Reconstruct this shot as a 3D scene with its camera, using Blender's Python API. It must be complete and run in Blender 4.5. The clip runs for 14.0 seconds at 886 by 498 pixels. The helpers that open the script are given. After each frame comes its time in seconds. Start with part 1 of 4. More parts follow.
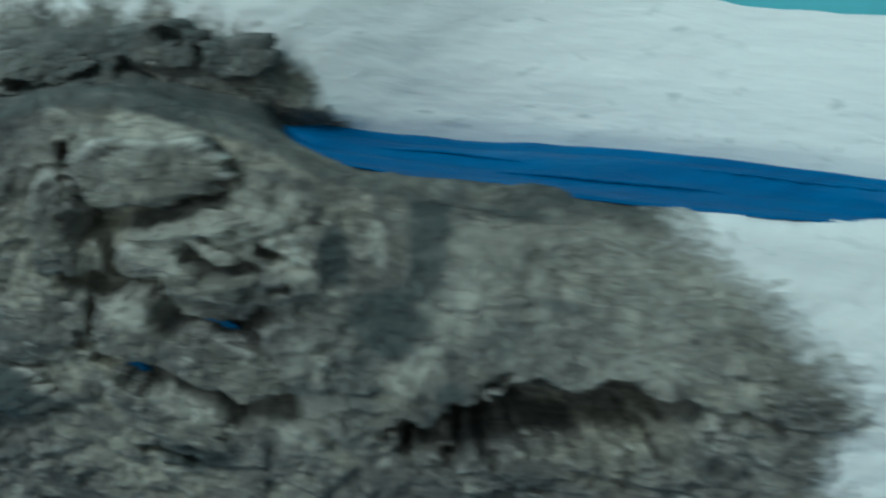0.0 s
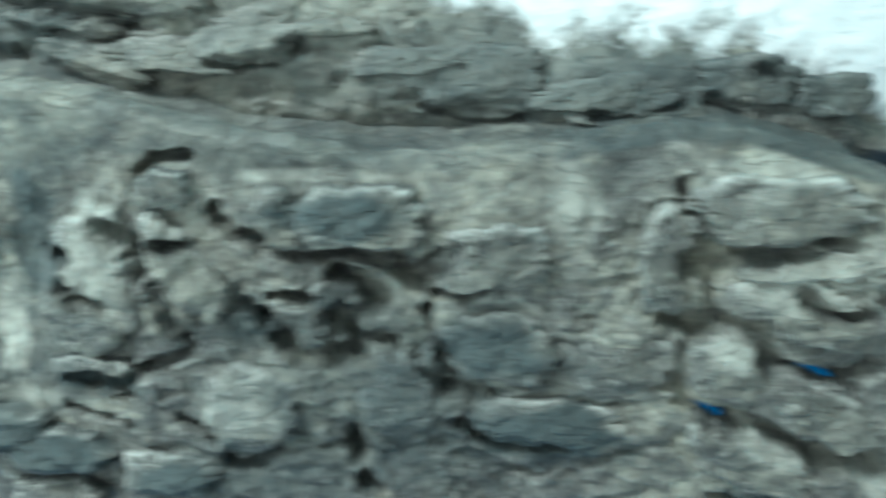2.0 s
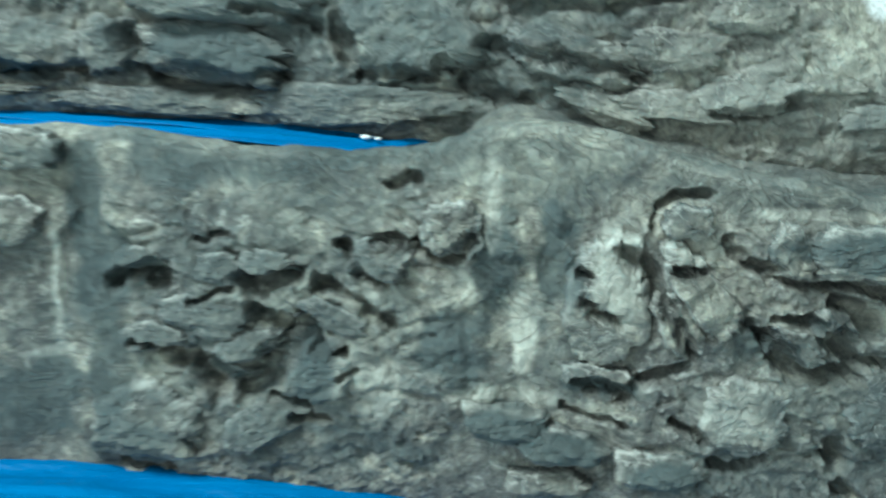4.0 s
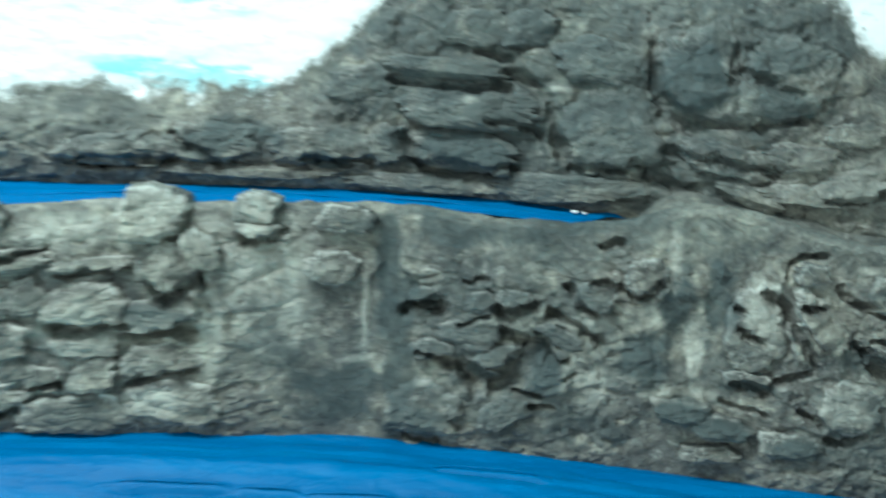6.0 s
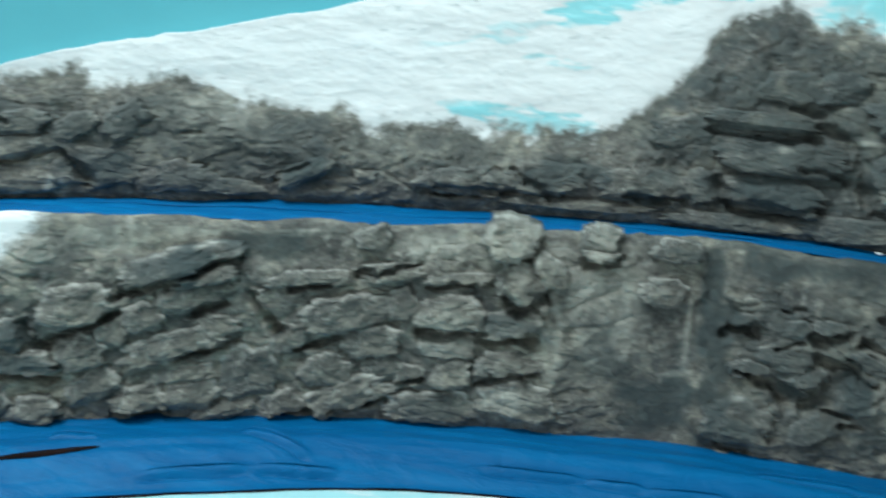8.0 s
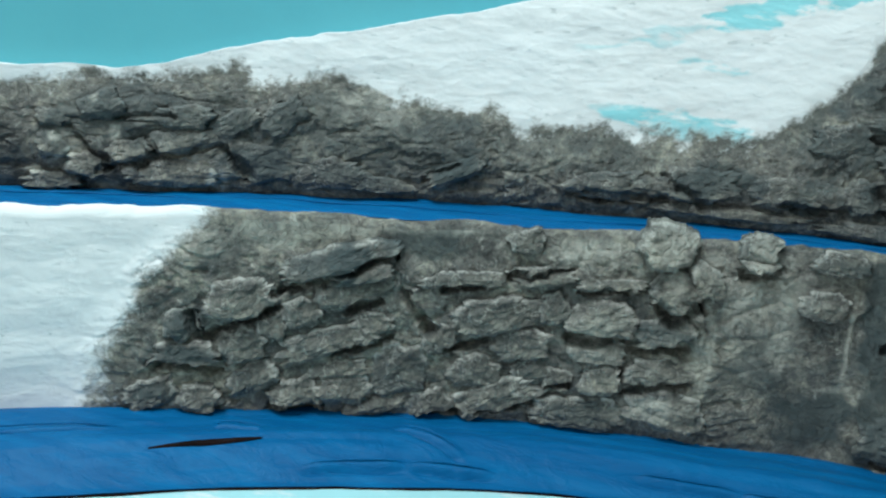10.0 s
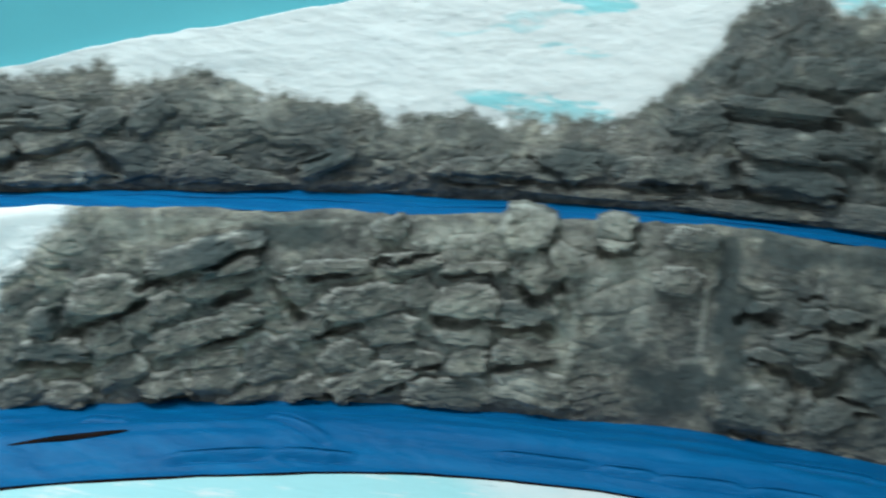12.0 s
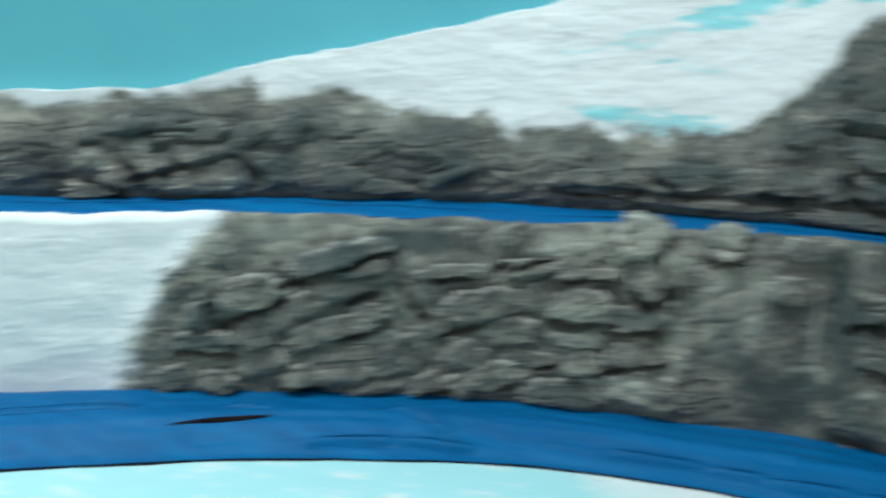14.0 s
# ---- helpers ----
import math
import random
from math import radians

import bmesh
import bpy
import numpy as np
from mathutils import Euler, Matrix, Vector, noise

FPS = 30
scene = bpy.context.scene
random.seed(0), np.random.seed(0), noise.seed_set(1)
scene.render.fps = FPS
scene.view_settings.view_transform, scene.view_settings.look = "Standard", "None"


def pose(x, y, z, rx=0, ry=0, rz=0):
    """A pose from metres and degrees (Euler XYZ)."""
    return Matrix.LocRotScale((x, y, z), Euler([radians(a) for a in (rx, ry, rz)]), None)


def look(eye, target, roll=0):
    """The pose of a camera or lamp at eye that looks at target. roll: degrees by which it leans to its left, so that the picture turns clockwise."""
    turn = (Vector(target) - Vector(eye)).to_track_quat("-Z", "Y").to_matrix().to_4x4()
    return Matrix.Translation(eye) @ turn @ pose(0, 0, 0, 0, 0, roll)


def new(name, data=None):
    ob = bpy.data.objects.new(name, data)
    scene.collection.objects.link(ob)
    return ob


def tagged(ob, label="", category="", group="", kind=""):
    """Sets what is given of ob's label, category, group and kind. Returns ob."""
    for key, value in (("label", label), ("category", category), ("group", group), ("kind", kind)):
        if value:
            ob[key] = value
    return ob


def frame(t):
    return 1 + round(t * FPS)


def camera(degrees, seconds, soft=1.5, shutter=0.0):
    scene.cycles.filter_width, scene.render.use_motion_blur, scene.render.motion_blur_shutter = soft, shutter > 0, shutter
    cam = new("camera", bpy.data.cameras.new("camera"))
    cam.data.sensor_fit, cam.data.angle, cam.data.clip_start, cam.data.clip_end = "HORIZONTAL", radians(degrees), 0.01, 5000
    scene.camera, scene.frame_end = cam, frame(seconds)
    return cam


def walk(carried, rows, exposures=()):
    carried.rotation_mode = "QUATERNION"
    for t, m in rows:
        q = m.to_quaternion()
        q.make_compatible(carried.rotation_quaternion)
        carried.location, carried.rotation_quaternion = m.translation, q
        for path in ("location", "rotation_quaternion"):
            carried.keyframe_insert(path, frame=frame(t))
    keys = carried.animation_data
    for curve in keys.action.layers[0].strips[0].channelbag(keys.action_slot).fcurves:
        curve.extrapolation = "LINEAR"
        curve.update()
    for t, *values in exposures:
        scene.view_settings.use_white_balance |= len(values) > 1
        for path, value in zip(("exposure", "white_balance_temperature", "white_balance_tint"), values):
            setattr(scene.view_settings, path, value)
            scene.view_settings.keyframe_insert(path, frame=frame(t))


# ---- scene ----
cam = camera(55.0, 14.0, soft=2.2, shutter=1.0)
PATH = [
    (0, look((0.8699, -0.4141, 0.2449), (0.9180, 0.0633, 0.1045), -1.44)),
    (0.5, look((0.7905, -0.4015, 0.2459), (0.8550, 0.0761, 0.1124), -0.18)),
    (1, look((0.7351, -0.3912, 0.2476), (0.7866, 0.0878, 0.1139), -0.01)),
    (1.5, look((0.6839, -0.3830, 0.2486), (0.7293, 0.0979, 0.1196), 0.22)),
    (2, look((0.6100, -0.3757, 0.2486), (0.6509, 0.1067, 0.1236), 0.78)),
    (2.5, look((0.5322, -0.3683, 0.2415), (0.5766, 0.1131, 0.1140), 1.94)),
    (3, look((0.4720, -0.3593, 0.2469), (0.4958, 0.1239, 0.1209), 1.47)),
    (3.5, look((0.4125, -0.3826, 0.2527), (0.4242, 0.1031, 0.1345), 2.36)),
    (3.7, look((0.3990, -0.3978, 0.2524), (0.4099, 0.0889, 0.1387), 2.46)),
    (5.8, look((0.2582, -0.6141, 0.3015), (0.2547, -0.1230, 0.2076), 2.36)),
    (6, look((0.2403, -0.6381, 0.3040), (0.2333, -0.1464, 0.2131), 2.67)),
    (6.5, look((0.1788, -0.6994, 0.3060), (0.1603, -0.2068, 0.2227), 3.33)),
    (7, look((0.1185, -0.7455, 0.3026), (0.0891, -0.2526, 0.2240), 4.02)),
    (7.5, look((0.0721, -0.7628, 0.3018), (0.0252, -0.2710, 0.2251), 3.89)),
    (8, look((0.0175, -0.7631, 0.3052), (-0.0385, -0.2722, 0.2282), 4.53)),
    (8.5, look((-0.0307, -0.7665, 0.3117), (-0.1001, -0.2772, 0.2360), 5.34)),
    (9, look((-0.0624, -0.7717, 0.3072), (-0.1440, -0.2838, 0.2347), 5.66)),
    (9.2, look((-0.0719, -0.7738, 0.3052), (-0.1551, -0.2863, 0.2311), 5.97)),
    (11.3, look((-0.0379, -0.7766, 0.3225), (-0.1400, -0.2969, 0.2252), 4.43)),
    (11.5, look((-0.0201, -0.7746, 0.3246), (-0.1191, -0.2943, 0.2273), 4.45)),
    (12, look((0.0443, -0.7706, 0.3210), (-0.0357, -0.2857, 0.2290), 3.77)),
    (12.5, look((0.1019, -0.7731, 0.3259), (0.0390, -0.2853, 0.2362), 3.69)),
    (13, look((0.1480, -0.7799, 0.3205), (0.0849, -0.2905, 0.2402), 3.41)),
    (13.5, look((0.1356, -0.7970, 0.3298), (0.0500, -0.3111, 0.2484), 3.15)),
    (14, look((0.0302, -0.8284, 0.3313), (-0.1037, -0.3557, 0.2383), 3.53)),
]
EXPOSURES = [(0, 0.03, 6120, 4), (0.5, 0.54, 6120, 4), (1.5, 0.97, 6120, 4), (2.5, 1.23, 6130, 3), (3.5, 1.18, 6180, 2), (5.8, 0.87, 6200, 3), (7, 0.39, 6350, 8), (9, 0.01, 6400, 13), (11.5, -0.03, 6430, 12), (13.2, 0.09, 6420, 12), (14, -0.03, 6420, 12)]
walk(cam, PATH, EXPOSURES)

# ---- world, lamps and exposure ----
world = bpy.data.worlds.new("room_air")
world.use_nodes = True
world.node_tree.nodes["Background"].inputs["Color"].default_value = (0.75, 0.86, 0.9, 1)
world.node_tree.nodes["Background"].inputs["Strength"].default_value = 0.3
scene.world = world


def area_lamp(name, place, target, wide, high, watts, colour):
    data = bpy.data.lights.new(name, "AREA")
    data.shape, data.size, data.size_y, data.energy, data.color = "RECTANGLE", wide, high, watts, colour
    lamp = new(name, data)
    lamp.matrix_world = look(place, target)
    return lamp


area_lamp("ceiling_lamp", (-0.55, -0.6, 1.5), (-0.35, -0.1, 0.0), 1.1, 0.45, 26.4, (0.86, 1.0, 1.0))
# unseen fill lamp added behind the camera; the room has no window
area_lamp("front_fill", (-1.2, -2.4, 0.75), (0.0, 0.1, 0.2), 2.0, 1.5, 16, (0.86, 1.0, 1.0))

# ---- noise on arrays ----


def lattice(ix, iy, seed):
    h = (ix.astype(np.int64) * 374761393 + iy.astype(np.int64) * 668265263 + seed * 974711) & 0xFFFFFFFF
    h = ((h ^ (h >> 13)) * 1274126177) & 0xFFFFFFFF
    return ((h ^ (h >> 16)) & 0xFFFF) / 65535.0


def grain(x, y, seed):
    """Smooth value noise, -1 to 1."""
    ix, iy = np.floor(x), np.floor(y)
    fx, fy = x - ix, y - iy
    fx, fy = fx * fx * (3 - 2 * fx), fy * fy * (3 - 2 * fy)
    a, b = lattice(ix, iy, seed), lattice(ix + 1, iy, seed)
    c, d = lattice(ix, iy + 1, seed), lattice(ix + 1, iy + 1, seed)
    return 2 * ((a * (1 - fx) + b * fx) * (1 - fy) + (c * (1 - fx) + d * fx) * fy) - 1


def rough(x, y, seed, octaves=5, gain=0.5):
    total, amp = 0.0, 1.0
    for k in range(octaves):
        total = total + amp * grain(x * 2**k + 17.3 * k, y * 2**k - 9.1 * k, seed + k)
        amp *= gain
    return total


def cells(x, y, seed):
    """Distance to the border between scattered cells, and each cell's own number."""
    ix, iy = np.floor(x), np.floor(y)
    near, second, own = np.full(x.shape, 9.0), np.full(x.shape, 9.0), np.zeros(x.shape)
    for dx in (-1, 0, 1):
        for dy in (-1, 0, 1):
            jx, jy = ix + dx, iy + dy
            px = jx + 0.5 + 0.8 * (lattice(jx, jy, seed) - 0.5)
            py = jy + 0.5 + 0.8 * (lattice(jx, jy, seed + 7) - 0.5)
            d = np.hypot(x - px, y - py)
            closer = d < near
            second = np.where(closer, near, np.minimum(second, d))
            own = np.where(closer, lattice(jx, jy, seed + 13), own)
            near = np.where(closer, d, near)
    return second - near, own


def step(a, b, x):
    s = np.clip((x - a) / (b - a), 0, 1)
    return s * s * (3 - 2 * s)


# ---- plan: lines along the landscape, in decimetres ----
FOOT = ((-9, -3.6), (-7.5, -2.6), (-5.25, -1.25), (-3.5, -0.38), (-1.75, 0.3), (-0.5, 0.48), (1.2, 0.6), (2, 0.6), (3.6, 0.42),
        (4.9, 0.15), (6, -0.05), (7.6, -0.3), (9.6, -0.75), (10.5, -1.1), (11.5, -1.7), (13, -2.8))
BACK = ((-9, -2.9), (-7.5, -1.6), (-5.9, -0.45), (-4.2, 0.47), (-2.1, 1.15), (0.35, 1.48), (2.2, 1.45), (3.6, 1.15), (4.4, 0.8),
        (5.5, 0.55), (7, 0.35), (8.2, 0.12), (8.46, 0.04), (8.74, 0.14), (9.5, 0.15), (10.34, -0.32), (10.8, -0.8), (12, -2.1))
CREST = ((-9, 1.8), (-5.4, 1.87), (-4.3, 1.91), (-2.9, 1.94), (-1.3, 1.98), (0, 2.05), (2, 2.08), (2.6, 2.06), (3.2, 2.02), (3.6, 2.03), (3.85, 2.1), (4.3, 2.25),
         (4.8, 2.2), (5.5, 2.05), (6.2, 1.98), (7, 2.04), (7.35, 2.12), (7.8, 2.08), (8.25, 1.94), (8.5, 1.8), (9.1, 1.69), (10, 1.59), (13, 1.5))
BED = ((-9, 1.85), (-6, 1.92), (-4.2, 1.97), (-2, 2.06), (0.3, 2.1), (2.8, 2.09), (3.6, 2.06), (8.2, 1.95), (8.46, 1.88), (8.74, 1.83), (9.5, 1.76), (10.34, 1.73), (13, 1.65))
SKYLINE = ((-9, 2.9), (-6.1, 3.03), (-5.3, 3.13), (-4.3, 3.5), (-2.8, 3.9), (-2.1, 4.08), (-1, 4.4), (0, 4.8), (1, 5.1), (2.5, 5.1), (3.2, 4.5),
           (4.2, 4.5), (5, 4.7), (7, 3.7), (8.5, 2.95), (9.5, 2.6), (10.4, 2.42), (11, 2.32), (13, 2.0))
# width of the lower film in front of the cliff
FILM_WIDTH = ((-9, 1.5), (-5, 1.36), (-4, 1.24), (-3, 1.2), (-2, 1.18), (-1, 1.08), (0, 0.97), (1, 1.05), (3, 1.2), (12, 1.4))
PAINT = ((-9, 2.7), (-6.1, 2.88), (-5.7, 3.0), (-3.9, 3.2), (-3.15, 3.13), (-2.75, 3.0), (-1.9, 3.07), (-1.68, 2.83), (-1.25, 2.87), (-0.84, 2.98),
         (-0.6, 2.9), (0.65, 2.93), (1.05, 3.15), (1.48, 3.55), (1.75, 4.05), (2.17, 4.34), (2.55, 4.38), (2.75, 4.22), (3.27, 4.17), (3.6, 3.98),
         (4.4, 4.05), (5.1, 4.05), (5.4, 3.78), (5.7, 3.35), (6.05, 2.97), (6.5, 2.63), (6.85, 2.46), (7.16, 2.5), (7.9, 2.42), (8.2, 2.3), (8.4, 2.1), (8.6, 1.9), (9, 1.3), (13, 1.0))


def along(knots, x, soft=0.35):
    """A line through the knots, its bends rounded over the given length."""
    xs = np.linspace(-10, 14, 961)
    kx, ky = zip(*knots)
    ys = np.interp(xs, kx, ky)
    r = int(soft * 3 / 0.025)
    if r:
        w = np.exp(-((np.arange(-r, r + 1) * 0.025) ** 2) / (2 * soft * soft))
        ys = np.convolve(np.pad(ys, r, mode="reflect", reflect_type="odd"), w / w.sum(), "valid")
    return np.interp(x, xs, ys)


# ---- materials ----
def material(name):
    m = bpy.data.materials.new(name)
    m.use_nodes = True
    nt = m.node_tree
    return m, nt, nt.nodes["Principled BSDF"]


def add(nt, kind, **sets):
    n = nt.nodes.new(kind)
    for key, value in sets.items():
        n.inputs[key.replace("_", " ")].default_value = value
    return n


def spots(nt, scale, detail=4.0, rough_=0.55, stretch=(1, 1, 1), seed=0.0, distort=0.0):
    """A noise in the world's metres, drawn out along the axes by stretch."""
    co = nt.nodes.new("ShaderNodeTexCoord")
    mp = add(nt, "ShaderNodeMapping", Scale=stretch, Location=(seed, seed * 0.7, -seed))
    n = add(nt, "ShaderNodeTexNoise", Scale=scale, Detail=detail, Roughness=rough_, Distortion=distort)
    nt.links.new(co.outputs["Object"], mp.inputs["Vector"])
    nt.links.new(mp.outputs["Vector"], n.inputs["Vector"])
    return n.outputs["Fac"]


def ramp(nt, fac, stops):
    r = nt.nodes.new("ShaderNodeValToRGB")
    while len(r.color_ramp.elements) < len(stops):
        r.color_ramp.elements.new(0.5)
    for e, (p, c) in zip(r.color_ramp.elements, stops):
        e.position, e.color = p, (*c, 1) if len(c) == 3 else c
    nt.links.new(fac, r.inputs["Fac"])
    return r.outputs["Color"]


def mixed(nt, fac, a, b, blend="MIX"):
    m = nt.nodes.new("ShaderNodeMix")
    m.data_type, m.blend_type = "RGBA", blend
    for sock, v in ((m.inputs[0], fac), (m.inputs[6], a), (m.inputs[7], b)):
        if isinstance(v, (tuple, float, int)):
            sock.default_value = (*v, 1) if isinstance(v, tuple) else v
        else:
            nt.links.new(v, sock)
    return m.outputs[2]


def maths(nt, op, a, b=0.0, clamp=False):
    m = nt.nodes.new("ShaderNodeMath")
    m.operation, m.use_clamp = op, clamp
    for sock, v in zip(m.inputs, (a, b)):
        if isinstance(v, (float, int)):
            sock.default_value = v
        else:
            nt.links.new(v, sock)
    return m.outputs[0]


def bumped(nt, bsdf, height, strength, distance):
    b = add(nt, "ShaderNodeBump", Strength=strength, Distance=distance)
    nt.links.new(height, b.inputs["Height"])
    nt.links.new(b.outputs["Normal"], bsdf.inputs["Normal"])


def crease_noise(nt):
    return spots(nt, 42, 6, 0.62, (1, 1, 1.5), 15.4, 1.6)


def grit(nt):
    """Height of fine creases, pits and grain."""
    lines = ramp(nt, crease_noise(nt), ((0.46, (1, 1, 1)), (0.495, (0, 0, 0)), (0.53, (1, 1, 1))))
    return mixed(nt, 0.3, mixed(nt, 0.3, spots(nt, 90, 7, 0.66, distort=0.7), spots(nt, 420, 4, 0.6)), lines)


def rock_colour(nt, random_tone=False):
    """Slate-grey rock paint: dark washes with some shade painted in, olive stains, chalky pale dry-brushing on the
    raised edges.
    """
    tone = ramp(nt, spots(nt, 11, 6, 0.66), ((0.34, (0.066, 0.067, 0.064)), (0.45, (0.13, 0.127, 0.116)), (0.56, (0.19, 0.183, 0.158)), (0.66, (0.33, 0.315, 0.262))))
    mid = ramp(nt, spots(nt, 40, 6, 0.7, seed=3.1, distort=0.8), ((0.32, (0.5, 0.51, 0.53)), (0.5, (0.95, 0.95, 0.95)), (0.68, (1.35, 1.34, 1.28))))
    fine = ramp(nt, spots(nt, 170, 6, 0.75, seed=5.2, distort=0.6), ((0.34, (0.45, 0.45, 0.46)), (0.48, (0.9, 0.9, 0.9)), (0.66, (1.6, 1.58, 1.5))))
    c = mixed(nt, 0.85, mixed(nt, 0.9, tone, mid, "MULTIPLY"), fine, "MULTIPLY")
    chalk = ramp(nt, spots(nt, 34, 9, 0.78, seed=6.6, distort=2.2), ((0.56, (0, 0, 0)), (0.64, (1, 1, 1))))
    c = mixed(nt, maths(nt, "MULTIPLY", chalk, 0.65), c, (0.46, 0.45, 0.4))
    cream = ramp(nt, spots(nt, 17, 9, 0.74, seed=21.3, distort=1.4), ((0.53, (0, 0, 0)), (0.62, (1, 1, 1))))
    c = mixed(nt, maths(nt, "MULTIPLY", cream, 0.5), c, mixed(nt, 0.8, (0.4, 0.38, 0.31), fine, "MULTIPLY"))
    slate = ramp(nt, spots(nt, 13, 8, 0.7, seed=31.9, distort=0.8), ((0.54, (0, 0, 0)), (0.62, (1, 1, 1))))
    c = mixed(nt, maths(nt, "MULTIPLY", slate, 0.5), c, (0.062, 0.07, 0.072))
    speck = ramp(nt, spots(nt, 75, 7, 0.75, seed=1.7), ((0.42, (0, 0, 0)), (0.58, (1, 1, 1))))
    if random_tone:
        info = nt.nodes.new("ShaderNodeObjectInfo")
        c = mixed(nt, 1.0, c, ramp(nt, info.outputs["Random"], ((0.0, (0.72, 0.73, 0.74)), (1.0, (1.0, 1.0, 0.98)))), "MULTIPLY")
        edge = attribute(nt, "brushed_edge")
    else:
        geo = nt.nodes.new("ShaderNodeNewGeometry")
        edge = maths(nt, "MULTIPLY", maths(nt, "SUBTRACT", geo.outputs["Pointiness"], 0.515), 7.0, True)
    c = mixed(nt, maths(nt, "MULTIPLY", edge, speck), c, (0.58, 0.57, 0.52))
    line = ramp(nt, crease_noise(nt), ((0.497, (0, 0, 0)), (0.515, (1, 1, 1)), (0.54, (0, 0, 0))))
    patchy = ramp(nt, spots(nt, 22, 4, 0.6, seed=12.1), ((0.46, (0, 0, 0)), (0.54, (1, 1, 1))))
    c = mixed(nt, maths(nt, "MULTIPLY", maths(nt, "MULTIPLY", line, patchy), 0.6 if random_tone else 0.3), c, (0.56, 0.55, 0.5))
    # slate paint and the shade painted with it, darkened as one
    return mixed(nt, maths(nt, "MULTIPLY", attribute(nt, "slate_and_shade"), 1.5, True), c, mixed(nt, 0.85, c, (0.042, 0.058, 0.06)))


def attribute(nt, key):
    n = nt.nodes.new("ShaderNodeAttribute")
    n.attribute_name = key
    return n.outputs["Fac"]


def chalked(nt, rock):
    """Thin pale plaster runs and broader pale ovals over the rock paint."""
    streak = ramp(nt, spots(nt, 60, 6, 0.7, (1, 1, 0.45), 9.2, 0.6), ((0.36, (0.25, 0.25, 0.25)), (0.58, (1, 1, 1))))
    return mixed(nt, maths(nt, "MULTIPLY", maths(nt, "MULTIPLY", attribute(nt, "pale_run"), streak), maths(nt, "SUBTRACT", 0.95, maths(nt, "MULTIPLY", attribute(nt, "slate_and_shade"), 0.65), True)), rock, (0.54, 0.53, 0.46))


def landscape_material():
    """Plaster relief: bare white, patches of pale turquoise, and grey rock paint brushed out at its border."""
    m, nt, b = material("painted_plaster")
    white = ramp(nt, spots(nt, 14, 7, 0.65, (0.6, 1, 1.4)), ((0.28, (0.74, 0.76, 0.76)), (0.55, (0.81, 0.82, 0.81))))
    scuff = ramp(nt, spots(nt, 50, 8, 0.74, (0.4, 1, 1.5), 7.7, 0.6), ((0.6, (0, 0, 0)), (0.65, (1, 1, 1))))
    white = mixed(nt, maths(nt, "MULTIPLY", scuff, 0.3), white, (0.42, 0.47, 0.47))
    dash = ramp(nt, spots(nt, 130, 5, 0.6, (0.3, 1, 1.3), 27.7, 0.5), ((0.64, (0, 0, 0)), (0.68, (1, 1, 1))))
    white = mixed(nt, maths(nt, "MULTIPLY", dash, 0.45), white, (0.33, 0.38, 0.38))
    worn = ramp(nt, spots(nt, 45, 6, 0.7, (0.35, 1, 1.6), 2.2), ((0.34, (0, 0, 0)), (0.46, (1, 1, 1))))
    base = mixed(nt, maths(nt, "MULTIPLY", attribute(nt, "turquoise_paint"), worn), white, (0.3, 0.68, 0.72))
    hair = spots(nt, 130, 9, 0.8, (0.7, 1, 1), 4.4, 1.5)
    cover = maths(nt, "ADD", attribute(nt, "rock_paint"), maths(nt, "MULTIPLY", maths(nt, "SUBTRACT", hair, 0.5), 1.5))
    mask = ramp(nt, cover, ((0.3, (0, 0, 0)), (0.72, (1, 1, 1))))
    thin = ramp(nt, attribute(nt, "rock_paint"), ((0.35, (1, 1, 1)), (0.95, (0, 0, 0))))
    rock = mixed(nt, maths(nt, "MULTIPLY", thin, 0.5), rock_colour(nt), (0.25, 0.245, 0.2))
    rock = chalked(nt, rock)
    nt.links.new(mixed(nt, mask, base, rock), b.inputs["Base Color"])
    b.inputs["Roughness"].default_value = 0.85
    swept = spots(nt, 40, 7, 0.65, (0.6, 1, 1.3), 3.9, 0.8)
    bumped(nt, b, mixed(nt, mask, mixed(nt, 0.35, (0.5, 0.5, 0.5), swept), grit(nt)), 0.75, 0.005)
    return m


def stone_material():
    m, nt, b = material("painted_stone")
    nt.links.new(chalked(nt, rock_colour(nt, True)), b.inputs["Base Color"])
    b.inputs["Roughness"].default_value = 0.8
    bumped(nt, b, grit(nt), 0.6, 0.004)
    return m


def film_material():
    m, nt, b = material("blue_plastic_film")
    c = ramp(nt, spots(nt, 60, 5, 0.65, (0.06, 1, 1)), ((0.3, (0.0, 0.085, 0.235)), (0.5, (0.0, 0.108, 0.28)), (0.7, (0.0, 0.135, 0.33))))
    nt.links.new(c, b.inputs["Base Color"])
    b.inputs["Roughness"].default_value = 0.5
    b.inputs["Specular IOR Level"].default_value = 0.13
    crumple = ramp(nt, spots(nt, 26, 5, 0.6, (0.45, 1, 1), 8.3, 0.9), ((0.42, (0.3, 0.3, 0.3)), (0.5, (1, 1, 1)), (0.56, (0.45, 0.45, 0.45))))
    bumped(nt, b, mixed(nt, 0.3, spots(nt, 60, 4, 0.6, (0.25, 1, 1), 1.1), crumple), 0.5, 0.004)
    return m


def plain(name, dark, light, scale, rough_=0.8, stretch=(1, 1, 1), bump=0.2):
    m, nt, b = material(name)
    nt.links.new(ramp(nt, spots(nt, scale, 5, 0.6, stretch), ((0.3, dark), (0.7, light))), b.inputs["Base Color"])
    b.inputs["Roughness"].default_value = rough_
    bumped(nt, b, spots(nt, scale * 8, 5, 0.6), bump, 0.002)
    return m


